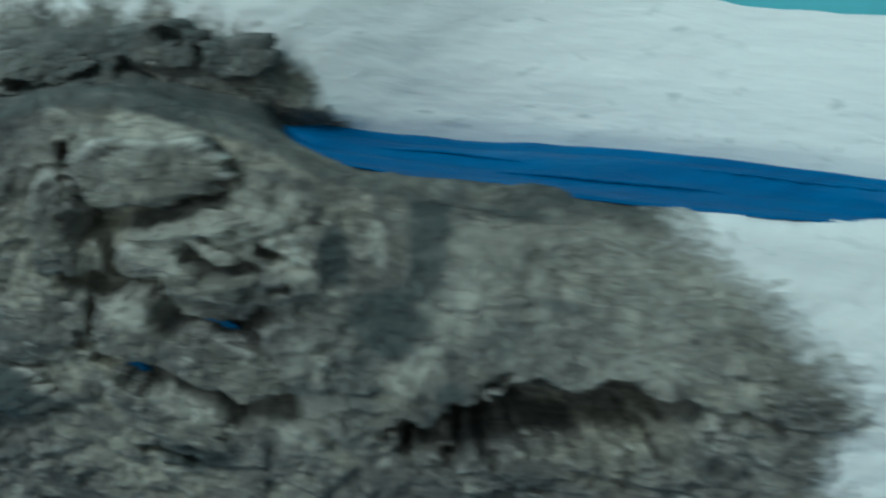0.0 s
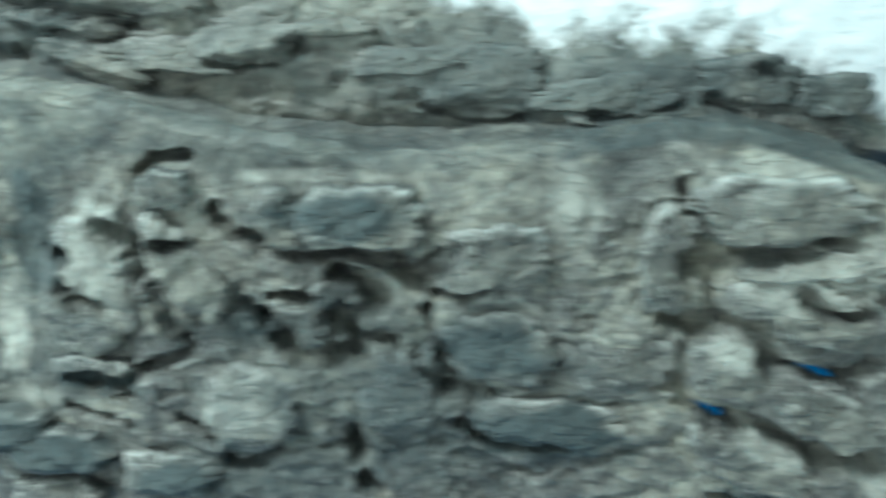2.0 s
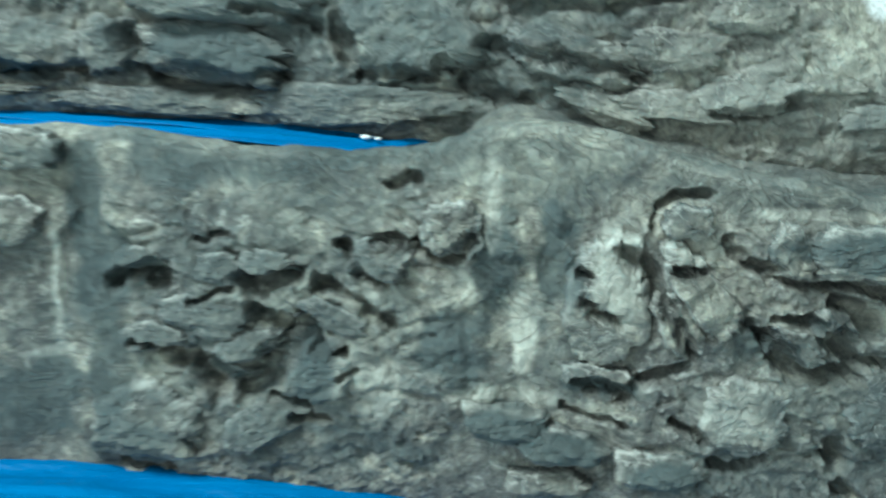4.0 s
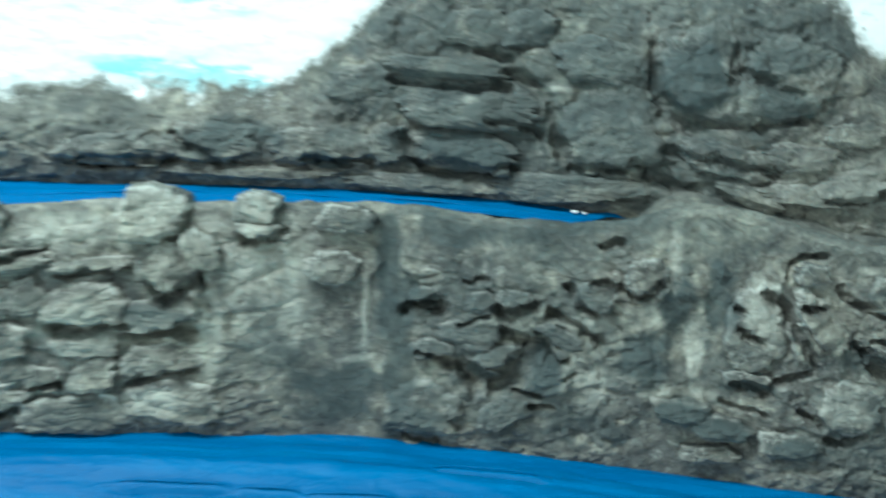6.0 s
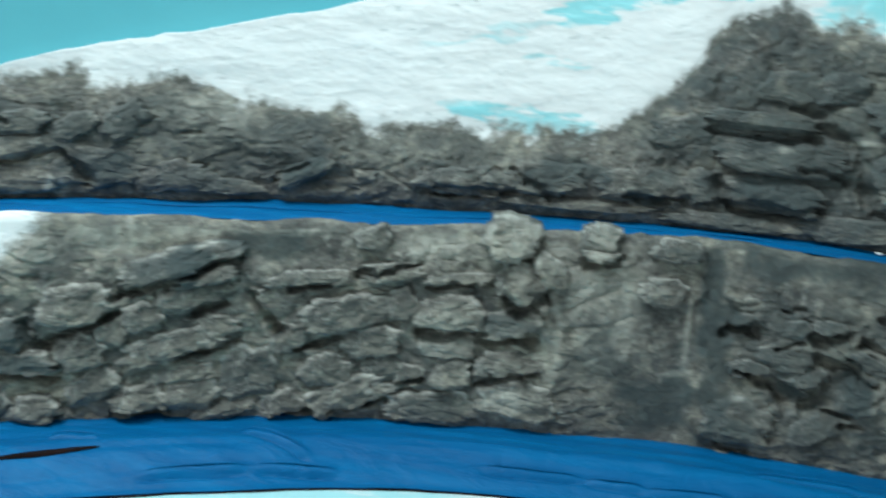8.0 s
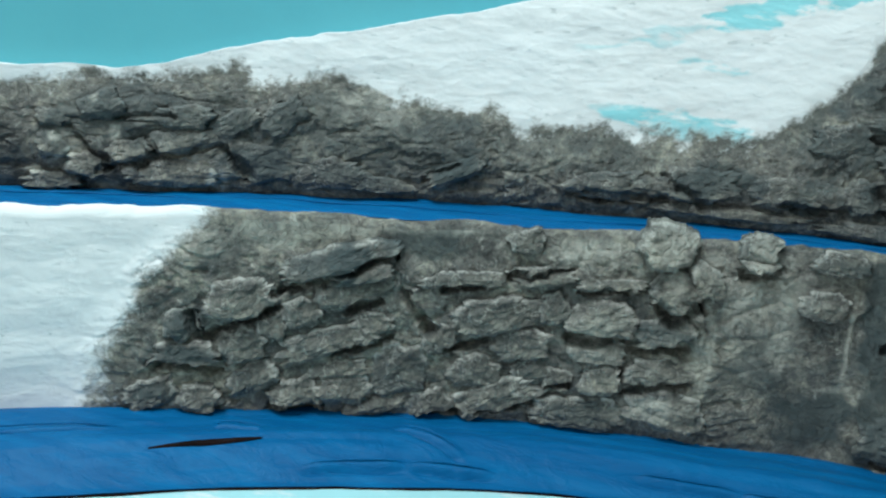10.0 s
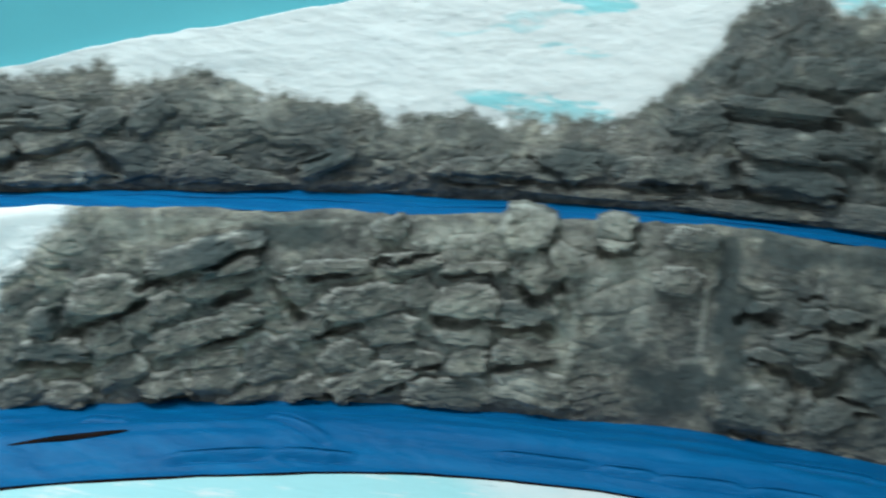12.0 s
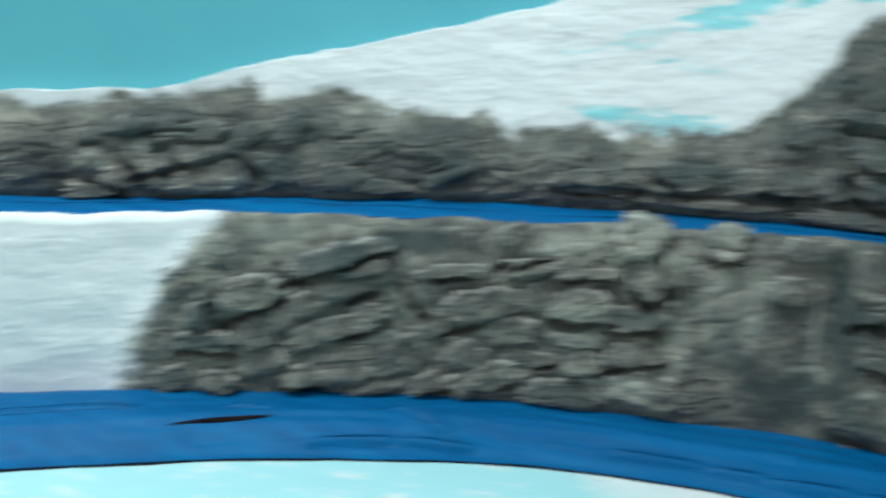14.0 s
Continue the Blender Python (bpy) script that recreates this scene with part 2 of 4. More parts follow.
LAND, STONE, FILM = landscape_material(), stone_material(), film_material()
SKY = plain("painted_sky", (0.075, 0.36, 0.43), (0.095, 0.41, 0.47), 3, 0.7)
# kept pale so the unseen walls and ceiling bounce fill light
WALL = plain("room_wall_paint", (0.7, 0.72, 0.71), (0.77, 0.78, 0.77), 2)
FLOOR = plain("room_floor_paint", (0.2, 0.19, 0.18), (0.27, 0.26, 0.25), 3)
WOOD = plain("raw_wood", (0.28, 0.19, 0.11), (0.4, 0.29, 0.18), 6, 0.7, (1, 1, 8))
# underlay brown taken near black, with the slit's inner shade in it
DARK = plain("underlay_slit_shade", (0.006, 0.003, 0.003), (0.016, 0.007, 0.006), 40)
DARK.node_tree.nodes["Principled BSDF"].inputs["Specular IOR Level"].default_value = 0.08


# ---- building ----
def sheet(name, x, y, z, mat, attributes=(), parent=None, smooth=True):
    """A mesh from a grid of places in decimetres; rows run up the profile, columns along it."""
    rows, cols = x.shape
    co = np.stack([x, y, z], -1).reshape(-1, 3) * 0.1
    i = np.arange(rows * cols).reshape(rows, cols)
    quads = np.stack([i[:-1, :-1], i[:-1, 1:], i[1:, 1:], i[1:, :-1]], -1).reshape(-1, 4)
    me = bpy.data.meshes.new(name)
    me.from_pydata(co, [], quads.tolist())
    for key, values in attributes:
        me.attributes.new(key, "FLOAT", "POINT").data.foreach_set("value", np.ascontiguousarray(values, dtype=np.float32).ravel())
    me.materials.append(mat)
    me.polygons.foreach_set("use_smooth", np.full(len(me.polygons), smooth))
    ob = new(name, me)
    if parent:
        ob.parent = parent
    return ob


def part(name, bm, mat, parent=None, label=""):
    me = bpy.data.meshes.new(name)
    bm.to_mesh(me)
    bm.free()
    me.materials.append(mat)
    ob = new(name, me)
    if parent:
        ob.parent = parent
    return tagged(ob, label)


def box(name, x0, x1, y0, y1, z0, z1, mat, parent=None, bevel=0.0):
    bm = bmesh.new()
    bmesh.ops.create_cube(bm, size=1)
    for v in bm.verts:
        v.co = (x0 + (v.co.x + 0.5) * (x1 - x0), y0 + (v.co.y + 0.5) * (y1 - y0), z0 + (v.co.z + 0.5) * (z1 - z0))
    if bevel:
        bmesh.ops.bevel(bm, geom=bm.edges[:], offset=bevel, segments=2, affect="EDGES")
    return part(name, bm, mat, parent)


def empty(name, place):
    ob = new(name)
    ob.location = place
    return ob


# smooth, washed-out stretches of the lower face where runny plaster hides the stones
def washed(x, z):
    x = x + 0.2 * rough(x * 2.5, z * 2.5, 333, 4)
    w = step(0.6, 1.2, x) * (1 - step(1.95, 2.3, x)) * (0.5 + 0.45 * step(1.5, 0.6, z))
    w = np.maximum(w, 0.9 * step(4.1, 4.5, x + 0.25 * (1.4 - z)) * (1 - step(4.85, 5.1, x + 0.1 * (1.4 - z))))
    w = np.maximum(w, 0.8 * step(8.4, 8.8, x) * (1 - step(10.1, 10.5, x)) * step(0.6, 0.9, z))
    w = np.maximum(w, 0.9 * step(-4.2, -3.8, x) * (1 - step(-1.6, -1.2, x)) * step(1.45, 1.65, z))
    w = np.maximum(w, step(1.7, 1.85, x) * (1 - step(2.05, 2.2, x)))
    w = np.maximum(w, step(1.7, 2.0, x) * (1 - step(3.3, 3.6, x)) * step(1.5, 1.85, z))
    w = np.maximum(w, 0.8 * step(3.7, 4.0, x) * (1 - step(7.0, 7.6, x)) * step(1.68, 1.88, z))
    return w


def billow(x, y, seed, octaves=6, gain=0.55):
    """Bulges that meet in sharp creases, like broken rock."""
    total, amp = 0.0, 1.0
    for k in range(octaves):
        c, n = math.cos(k * 0.9), math.sin(k * 0.9)
        u, v = (x * c - y * n) * 1.9**k + 11.7 * k, (x * n + y * c) * 1.9**k - 5.3 * k
        total = total + amp * np.abs(grain(u, v, seed + k))
        amp *= gain
    return total


def rock_relief(x, z, seed, wide=0.5, high=0.3):
    """Uneven cast rock: creased bulges, small broken blocks, pits and grit."""
    bend = 0.4 * rough(x * 0.8, z * 0.8, seed + 50, 4)
    gap, own = cells(x / wide + bend * 0.9, z / high + bend * 1.3, seed)
    block = 0.035 * own * step(0.0, 0.2, gap)
    fine = billow(x * 2.4 + bend, z * 3.4 + bend, seed + 20, 6, 0.62)
    pits = step(0.4, 0.9, rough(x * 5.5 + bend, z * 8, seed + 90, 4, 0.6))
    return 0.04 + 0.038 * fine + block - 0.03 * pits + 0.007 * rough(x * 16, z * 18, seed + 70, 3, 0.7)


# hollows in the lower face: place along and up, width, height, slant, depth
HOLLOWS = ((9.55, 0.6, 1.05, 0.3, 8, 0.36), (9.89, 0.66, 0.5, 0.2, 10, 0.26))
# pale runs of thin plaster and broader pale ovals: place along and up, width, height, slant, strength
RUNS = (
    (0.85, 1.45, 0.9, 1.1, 0, 0.35), (-0.6, 0.95, 1, 0.5, 0, 0.35), (-3, 1.9, 2.6, 0.14, 0, 0.7), (0.37, 0.99, 0.17, 0.75, 15, 0.7),
    (1.05, 1.19, 0.17, 0.95, 0, 0.6), (-2.91, 1.79, 0.27, 0.16, 0, 0.9), (0.73, 1.69, 0.34, 0.95, 0, 0.5), (-0.87, 1.87, 0.68, 0.4, 0, 0.5),
    (-0.07, 1.87, 0.57, 0.57, 0, 0.5), (7.78, 1.94, 0.62, 0.14, 0, 0.8), (7.97, 1.46, 0.5, 0.27, 0, 0.7), (7.7, 1.13, 0.23, 0.13, 0, 0.7),
    (7.91, 0.66, 0.42, 0.13, -20, 0.7), (0.05, 2.01, 0.56, 0.2, 0, 0.6), (0.75, 2.05, 0.46, 0.25, 0, 0.6), (-0.07, 0.36, 0.63, 0.26, 0, 0.5),
)
RUNS += (
    (0.38, 0.98, 0.26, 0.73, 0, 0.5), (0.99, 1.28, 0.21, 0.57, 0, 0.5), (9.55, 1.2, 1.4, 0.9, 0, 0.45), (9.3, 1.62, 0.7, 0.06, -12, 0.8),
    (8.4, 0.7, 0.7, 0.9, 0, 0.3), (1.67, 1.25, 0.07, 0.8, 0, 0.75), (1.6, 0.75, 0.3, 0.06, 10, 0.5), (1, 1.2, 0.16, 0.8, 0, 0.45),
    (4.36, 1.14, 0.1, 0.5, 0, 0.8), (4.14, 1.82, 0.08, 0.33, 0, 0.7), (4.86, 1.49, 0.28, 0.56, 0, 0.55), (5.2, 1.64, 0.3, 0.17, 0, 0.5),
    (5.52, 0.79, 0.33, 0.28, 0, 0.55), (5.91, 1.85, 0.75, 0.06, 0, 0.6), (6.98, 1.75, 0.2, 0.43, 0, 0.5), (3.42, 0.79, 0.22, 0.47, 0, 0.5),
)
RUNS += (
    (4.87, 2.16, 0.29, 0.1, 0, 0.7), (6.4, 2.07, 0.59, 0.07, 0, 0.5), (5.61, 2.21, 0.51, 0.09, 0, 0.4), (4.31, 0.71, 0.69, 0.11, 0, 0.5),
    (6.19, 1.34, 0.26, 0.15, 0, 0.5), (6.69, 1.31, 0.38, 0.05, -8, 0.5), (4.4, 1.22, 0.1, 0.56, 0, 0.7), (4.16, 1.79, 0.09, 0.41, 0, 0.6),
    (3.6, 0.74, 0.27, 0.56, -12, 0.5), (2.18, 0.66, 0.44, 0.11, 0, 0.4), (3.53, 1.25, 0.35, 0.17, 0, 0.4), (3.99, 1.35, 0.17, 0.14, 0, 0.4),
    (8.77, 1.43, 0.12, 0.36, 0, 0.9), (8.39, 1.42, 0.19, 0.53, 0, 0.7), (9.17, 1.22, 0.1, 0.46, -28, 0.9), (9.66, 1.14, 0.59, 0.36, 0, 0.5),
)
RUNS += (
    (8.88, 1.53, 0.16, 0.17, 30, 0.6), (8.9, 0.85, 0.17, 0.35, -40, 0.7), (9.3, 1.68, 0.57, 0.06, -6, 0.7), (8.42, 0.93, 0.22, 0.3, 0, 0.5),
    (7.86, 1.97, 0.26, 0.07, 0, 0.8), (8.18, 1.54, 0.31, 0.27, 0, 0.5), (9.72, 1.44, 0.41, 0.23, 0, 0.5), (7.72, 1.83, 0.28, 0.1, 0, 0.4),
    (9.57, 0.91, 0.35, 0.12, 8, 0.5), (0.39, 1.28, 0.15, 0.64, 10, 0.6), (0.57, 1.36, 0.21, 0.48, 0, 0.5), (0.11, 1.03, 0.31, 0.22, 0, 0.4),
    (1.04, 1.56, 0.25, 0.58, 0, 0.5), (0.87, 1.99, 0.61, 0.21, 0, 0.5), (0.38, 1.83, 0.31, 0.32, 0, 0.4), (-3.05, 1.83, 0.29, 0.21, 0, 0.7),
)
RUNS += (
    (-3.69, 1.73, 0.72, 0.2, 0, 0.4), (-4.21, 1.6, 0.51, 0.25, 0, 0.5),
)
# dark slate washes on cliff and mountainside, shade of hollows and gaps painted in
CLIFF_WASH_SHADE = (
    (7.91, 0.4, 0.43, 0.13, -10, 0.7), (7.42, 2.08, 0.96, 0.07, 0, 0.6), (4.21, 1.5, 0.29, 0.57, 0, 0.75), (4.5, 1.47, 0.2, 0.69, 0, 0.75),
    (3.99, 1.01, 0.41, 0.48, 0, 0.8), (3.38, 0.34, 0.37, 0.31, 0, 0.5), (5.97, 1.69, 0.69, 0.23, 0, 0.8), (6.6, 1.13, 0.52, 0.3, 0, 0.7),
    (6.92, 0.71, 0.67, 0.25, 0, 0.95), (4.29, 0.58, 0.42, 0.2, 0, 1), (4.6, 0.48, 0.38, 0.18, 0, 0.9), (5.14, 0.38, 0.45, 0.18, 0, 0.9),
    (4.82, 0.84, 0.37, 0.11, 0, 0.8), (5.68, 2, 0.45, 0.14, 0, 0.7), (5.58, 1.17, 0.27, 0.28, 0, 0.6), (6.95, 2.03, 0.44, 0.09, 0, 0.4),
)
CLIFF_WASH_SHADE += (
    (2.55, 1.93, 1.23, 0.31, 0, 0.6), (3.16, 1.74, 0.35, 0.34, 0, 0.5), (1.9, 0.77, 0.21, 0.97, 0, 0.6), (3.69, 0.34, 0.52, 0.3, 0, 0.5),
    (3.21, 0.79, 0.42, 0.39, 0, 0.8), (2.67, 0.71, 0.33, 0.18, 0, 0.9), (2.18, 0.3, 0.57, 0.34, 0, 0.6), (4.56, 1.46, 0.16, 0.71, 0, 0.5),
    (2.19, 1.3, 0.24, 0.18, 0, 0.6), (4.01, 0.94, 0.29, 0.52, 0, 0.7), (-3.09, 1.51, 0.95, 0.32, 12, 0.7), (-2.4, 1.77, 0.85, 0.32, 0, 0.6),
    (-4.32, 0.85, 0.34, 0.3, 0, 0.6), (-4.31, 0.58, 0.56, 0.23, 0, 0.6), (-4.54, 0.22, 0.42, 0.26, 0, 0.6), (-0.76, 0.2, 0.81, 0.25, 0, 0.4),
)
CLIFF_WASH_SHADE += (
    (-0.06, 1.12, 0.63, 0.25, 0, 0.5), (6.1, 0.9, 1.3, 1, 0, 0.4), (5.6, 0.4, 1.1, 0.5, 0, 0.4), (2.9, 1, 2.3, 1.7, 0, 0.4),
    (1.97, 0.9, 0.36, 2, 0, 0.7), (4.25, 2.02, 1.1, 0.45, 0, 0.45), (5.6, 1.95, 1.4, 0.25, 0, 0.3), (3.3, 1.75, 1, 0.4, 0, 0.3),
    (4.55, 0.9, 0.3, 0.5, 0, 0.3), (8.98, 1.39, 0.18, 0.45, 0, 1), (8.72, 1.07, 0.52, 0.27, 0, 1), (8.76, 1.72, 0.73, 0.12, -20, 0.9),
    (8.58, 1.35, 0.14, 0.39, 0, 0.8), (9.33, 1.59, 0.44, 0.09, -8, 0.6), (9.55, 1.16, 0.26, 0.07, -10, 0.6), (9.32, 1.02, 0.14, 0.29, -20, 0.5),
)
CLIFF_WASH_SHADE += (
    # the oval at 9.45 paints the hollow's shade
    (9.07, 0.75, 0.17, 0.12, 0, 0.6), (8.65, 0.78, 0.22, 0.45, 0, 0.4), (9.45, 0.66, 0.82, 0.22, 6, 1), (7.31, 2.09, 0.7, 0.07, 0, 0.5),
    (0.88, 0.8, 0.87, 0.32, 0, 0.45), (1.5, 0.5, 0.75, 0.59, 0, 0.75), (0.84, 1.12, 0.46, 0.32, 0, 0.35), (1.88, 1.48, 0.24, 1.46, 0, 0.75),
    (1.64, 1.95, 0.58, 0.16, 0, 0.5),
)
# slate paint; broad ovals also put the dimmer upper rock into the colour
MOUNTAIN_WASH_SHADE = (
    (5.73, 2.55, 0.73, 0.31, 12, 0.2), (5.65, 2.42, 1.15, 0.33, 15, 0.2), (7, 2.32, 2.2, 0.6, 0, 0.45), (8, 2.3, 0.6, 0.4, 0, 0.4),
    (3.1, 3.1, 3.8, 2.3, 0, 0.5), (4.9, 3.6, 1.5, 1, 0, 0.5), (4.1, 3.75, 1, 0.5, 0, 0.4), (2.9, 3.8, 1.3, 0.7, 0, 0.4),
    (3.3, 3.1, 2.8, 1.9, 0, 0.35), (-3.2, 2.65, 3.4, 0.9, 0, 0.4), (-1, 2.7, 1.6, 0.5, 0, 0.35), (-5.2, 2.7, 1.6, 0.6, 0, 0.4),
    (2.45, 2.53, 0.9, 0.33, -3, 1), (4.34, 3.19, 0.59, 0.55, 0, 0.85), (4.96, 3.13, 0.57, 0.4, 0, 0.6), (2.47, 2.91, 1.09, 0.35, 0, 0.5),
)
MOUNTAIN_WASH_SHADE += (
    # the oval at 1.22 paints shade below a stone
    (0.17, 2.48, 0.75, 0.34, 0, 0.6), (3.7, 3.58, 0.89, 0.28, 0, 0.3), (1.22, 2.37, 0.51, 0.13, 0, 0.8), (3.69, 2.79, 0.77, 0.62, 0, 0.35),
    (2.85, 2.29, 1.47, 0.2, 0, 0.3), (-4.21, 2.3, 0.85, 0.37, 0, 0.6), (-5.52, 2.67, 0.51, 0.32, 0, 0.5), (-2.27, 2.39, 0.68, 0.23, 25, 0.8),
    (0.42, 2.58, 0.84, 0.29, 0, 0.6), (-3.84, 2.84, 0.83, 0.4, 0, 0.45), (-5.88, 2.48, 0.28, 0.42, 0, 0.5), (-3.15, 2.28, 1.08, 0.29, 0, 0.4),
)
# open cracks and gaps: width, and a line of places along and up
CRACKS = (
    (0.03, ((3.6, 1.86), (3.77, 1.9))), (0.063, ((3.78, 1.54), (3.86, 1.48), (3.96, 1.5), (4.06, 1.61))), (0.03, ((5, 1.74), (5.03, 1.84), (5.1, 1.89), (5.25, 1.89))), (0.05, ((4.9, 1.6), (5, 1.5), (5.1, 1.35), (5.17, 1.2), (5.26, 1.07))),
    (0.049, ((5.39, 1.69), (5.48, 1.57), (5.58, 1.52))), (0.03, ((5.57, 1.48), (5.79, 1.49), (5.98, 1.52), (6.2, 1.5))), (0.044, ((6.2, 1.49), (6.3, 1.4), (6.39, 1.48), (6.45, 1.56))), (0.055, ((5.53, 1.27), (5.69, 1.13), (5.79, 1.02), (6.05, 1.06))),
)
CRACKS += (
    (0.035, ((5.64, 1.29), (5.86, 1.28))), (0.059, ((5.94, 1.4), (6.12, 1.3))), (0.055, ((5.95, 1.23), (6.06, 1.12), (6.18, 1.13))), (0.042, ((4.65, 0.88), (4.79, 0.85), (4.95, 0.81))),
    (0.03, ((4.63, 0.71), (4.79, 0.66), (4.95, 0.63))), (0.03, ((5.16, 0.68), (5.33, 0.61))), (0.042, ((5.4, 0.5), (5.51, 0.48), (5.69, 0.54))), (0.046, ((5.99, 0.67), (6.02, 0.54))),
)
CRACKS += (
    (0.037, ((6.03, 0.43), (6.15, 0.35))), (0.045, ((5.13, 1.53), (5.25, 1.54))), (0.036, ((4.7, 1.24), (4.83, 1.21))), (0.03, ((4.64, 1.45), (4.69, 1.43))),
    (0.03, ((4.64, 1.31), (4.68, 1.3))), (0.03, ((6.38, 1.34), (6.61, 1.38))), (0.03, ((6.36, 1.26), (6.4, 1.12), (6.49, 0.91))), (0.03, ((6.44, 0.9), (6.66, 0.9))),
)
CRACKS += (
    (0.03, ((6.5, 0.74), (6.66, 0.63), (6.93, 0.63))), (0.031, ((5, 0.91), (5.21, 1.01))), (0.1, ((2.1, 1.26), (2.22, 1.3), (2.31, 1.25))), (0.03, ((2.53, 1.51), (2.69, 1.5))),
    (0.07, ((2.82, 1.29), (2.93, 1.25), (3.08, 1.33))), (0.046, ((3.36, 1.5), (3.45, 1.4), (3.6, 1.34))), (0.03, ((3.56, 1.55), (3.7, 1.54))), (0.069, ((3.21, 1.28), (3.47, 1.19), (3.63, 1.09))),
)
CRACKS += (
    (0.051, ((2.15, 0.85), (2.44, 0.77))), (0.09, ((2.54, 0.77), (2.64, 0.66))), (0.084, ((2.78, 0.62), (2.93, 0.74), (3.06, 0.91), (3.15, 1.04))), (0.053, ((2.87, 1.08), (3.03, 1.04))),
    (0.047, ((3.13, 0.99), (3.36, 0.9))), (0.045, ((2.96, 0.62), (3.19, 0.6))), (0.045, ((3.11, 0.47), (3.28, 0.5))), (0.047, ((2.03, 0.08), (2.33, 0.09))),
)
CRACKS += (
    (0.03, ((2.45, 1.14), (2.71, 1.21))), (0.03, ((3.36, 0.74), (3.43, 0.77))), (0.038, ((7.42, 1.85), (7.47, 1.67), (7.56, 1.55), (7.68, 1.56), (7.91, 1.6), (8.12, 1.64))), (0.082, ((7.48, 1.56), (7.55, 1.53))),
    (0.064, ((7.39, 1.26), (7.54, 1.2), (7.61, 1.26), (7.76, 1.2), (7.86, 1.08), (8.03, 1.04), (8.17, 1.04), (8.24, 1.1))), (0.06, ((7.47, 1.12), (7.5, 0.9), (7.64, 0.81), (7.84, 0.78), (7.99, 0.71), (8.12, 0.61), (8.31, 0.64))), (0.03, ((7.94, 1.39), (8.06, 1.34), (8.23, 1.31))), (0.039, ((7.67, 0.44), (7.85, 0.37))),
)
CRACKS += (
    (0.03, ((7.56, 1.53), (7.56, 1.26))), (0.03, ((8.27, 1.39), (8.32, 1.39))), (0.03, ((8.27, 1.24), (8.33, 1.24))), (0.047, ((-3.57, 1.2), (-3.11, 1.37), (-2.58, 1.58))),
    (0.056, ((-4.17, 0.74), (-3.91, 0.86), (-3.59, 1.04))), (0.065, ((-0.95, 0.95), (-0.28, 1.01))), (0.082, ((-0.31, 0.89), (0.21, 1))), (0.075, ((-0.1, 1.36), (0.08, 1.26), (0.28, 1.41))),
)
CRACKS += (
    (0.058, ((0.65, 1.76), (0.99, 1.79))), (0.038, ((-2.18, 1.28), (-1.78, 1.37))), (0.08, ((-2.48, 1.24), (-2.24, 0.91))), (0.045, ((-4.56, 0.47), (-4.04, 0.45))),
    (0.05, ((-4.27, 0.94), (-4.21, 0.75))), (0.042, ((-2.94, 1.06), (-2.67, 1.15))), (0.042, ((-3.07, 0.62), (-2.57, 0.8))), (0.049, ((-1.52, 1.46), (-0.95, 1.61))),
)
CRACKS += (
    (0.043, ((-0.84, 1.4), (-0.42, 1.49))), (0.044, ((-1.06, 0.47), (-0.87, 0.47))), (0.044, ((-2.2, 0.08), (-1.89, 0.13))), (0.044, ((-1.73, 0.1), (-1.23, 0.28))),
    (0.038, ((-2.05, 0.72), (-1.69, 0.83))), (0.044, ((-0.28, 0.52), (0.24, 0.64))), (0.037, ((-3.59, 0.12), (-3.18, 0.09))), (0.03, ((9.24, 0.77), (9.35, 0.83))),
)
MOUNTAIN_CRACKS = (
    (0.045, ((1.75, 3.13), (2.31, 3.07), (2.8, 3.09))), (0.064, ((2.82, 3.22), (3.1, 3.03))), (0.051, ((3.98, 3.5), (4.02, 3.04))), (0.066, ((4.05, 3.04), (4.33, 2.86), (4.76, 2.87), (5.21, 2.96))),
    (0.062, ((3.91, 2.56), (4.19, 2.34), (4.37, 2.29))), (0.066, ((1.01, 2.38), (1.43, 2.36))), (0.066, ((1.9, 2.64), (2.05, 2.38), (2.5, 2.36), (2.9, 2.41))), (0.054, ((3.14, 2.95), (3.32, 2.51))),
)
MOUNTAIN_CRACKS += (
    (0.044, ((3.37, 2.42), (3.84, 2.45))), (0.052, ((4.17, 2.64), (4.55, 2.58), (4.95, 2.5))), (0.045, ((4.58, 3.47), (4.58, 3.2))), (0.05, ((2.72, 2.8), (3.11, 2.73))),
    (0.045, ((-1.17, 2.28), (-0.78, 2.26), (-0.2, 2.34))), (0.051, ((-0.18, 2.54), (0.24, 2.31))), (0.049, ((2.54, 3.38), (2.79, 3.37))), (0.041, ((4.66, 3.29), (5.09, 3.14))),
)
MOUNTAIN_CRACKS += (
    (0.045, ((5.33, 2.3), (5.77, 2.4))), (0.043, ((-5.49, 2.11), (-5.15, 2.25), (-4.55, 2.44))), (0.042, ((-5.78, 2.51), (-5.59, 2.29), (-5.45, 2.19))), (0.067, ((-4.51, 2.39), (-4.29, 2.18))),
    (0.058, ((-2.6, 2.27), (-2.25, 2.45))), (0.043, ((-5.16, 2.47), (-5.09, 2.33))), (0.043, ((-5.39, 2.61), (-4.95, 2.7))), (0.053, ((-0.64, 2.26), (-0.13, 2.35))),
)
MOUNTAIN_CRACKS += (
    (0.051, ((1.17, 2.39), (1.59, 2.42))), (0.03, ((7.38, 2.11), (7.53, 2.17))), (0.036, ((7.66, 2.17), (7.73, 2.11))), (0.03, ((6.31, 2.15), (6.54, 2.06), (6.8, 2.07))),
    (0.03, ((7.12, 2.12), (7.41, 2.08))), (0.03, ((7.84, 2.37), (7.94, 2.3))),
)

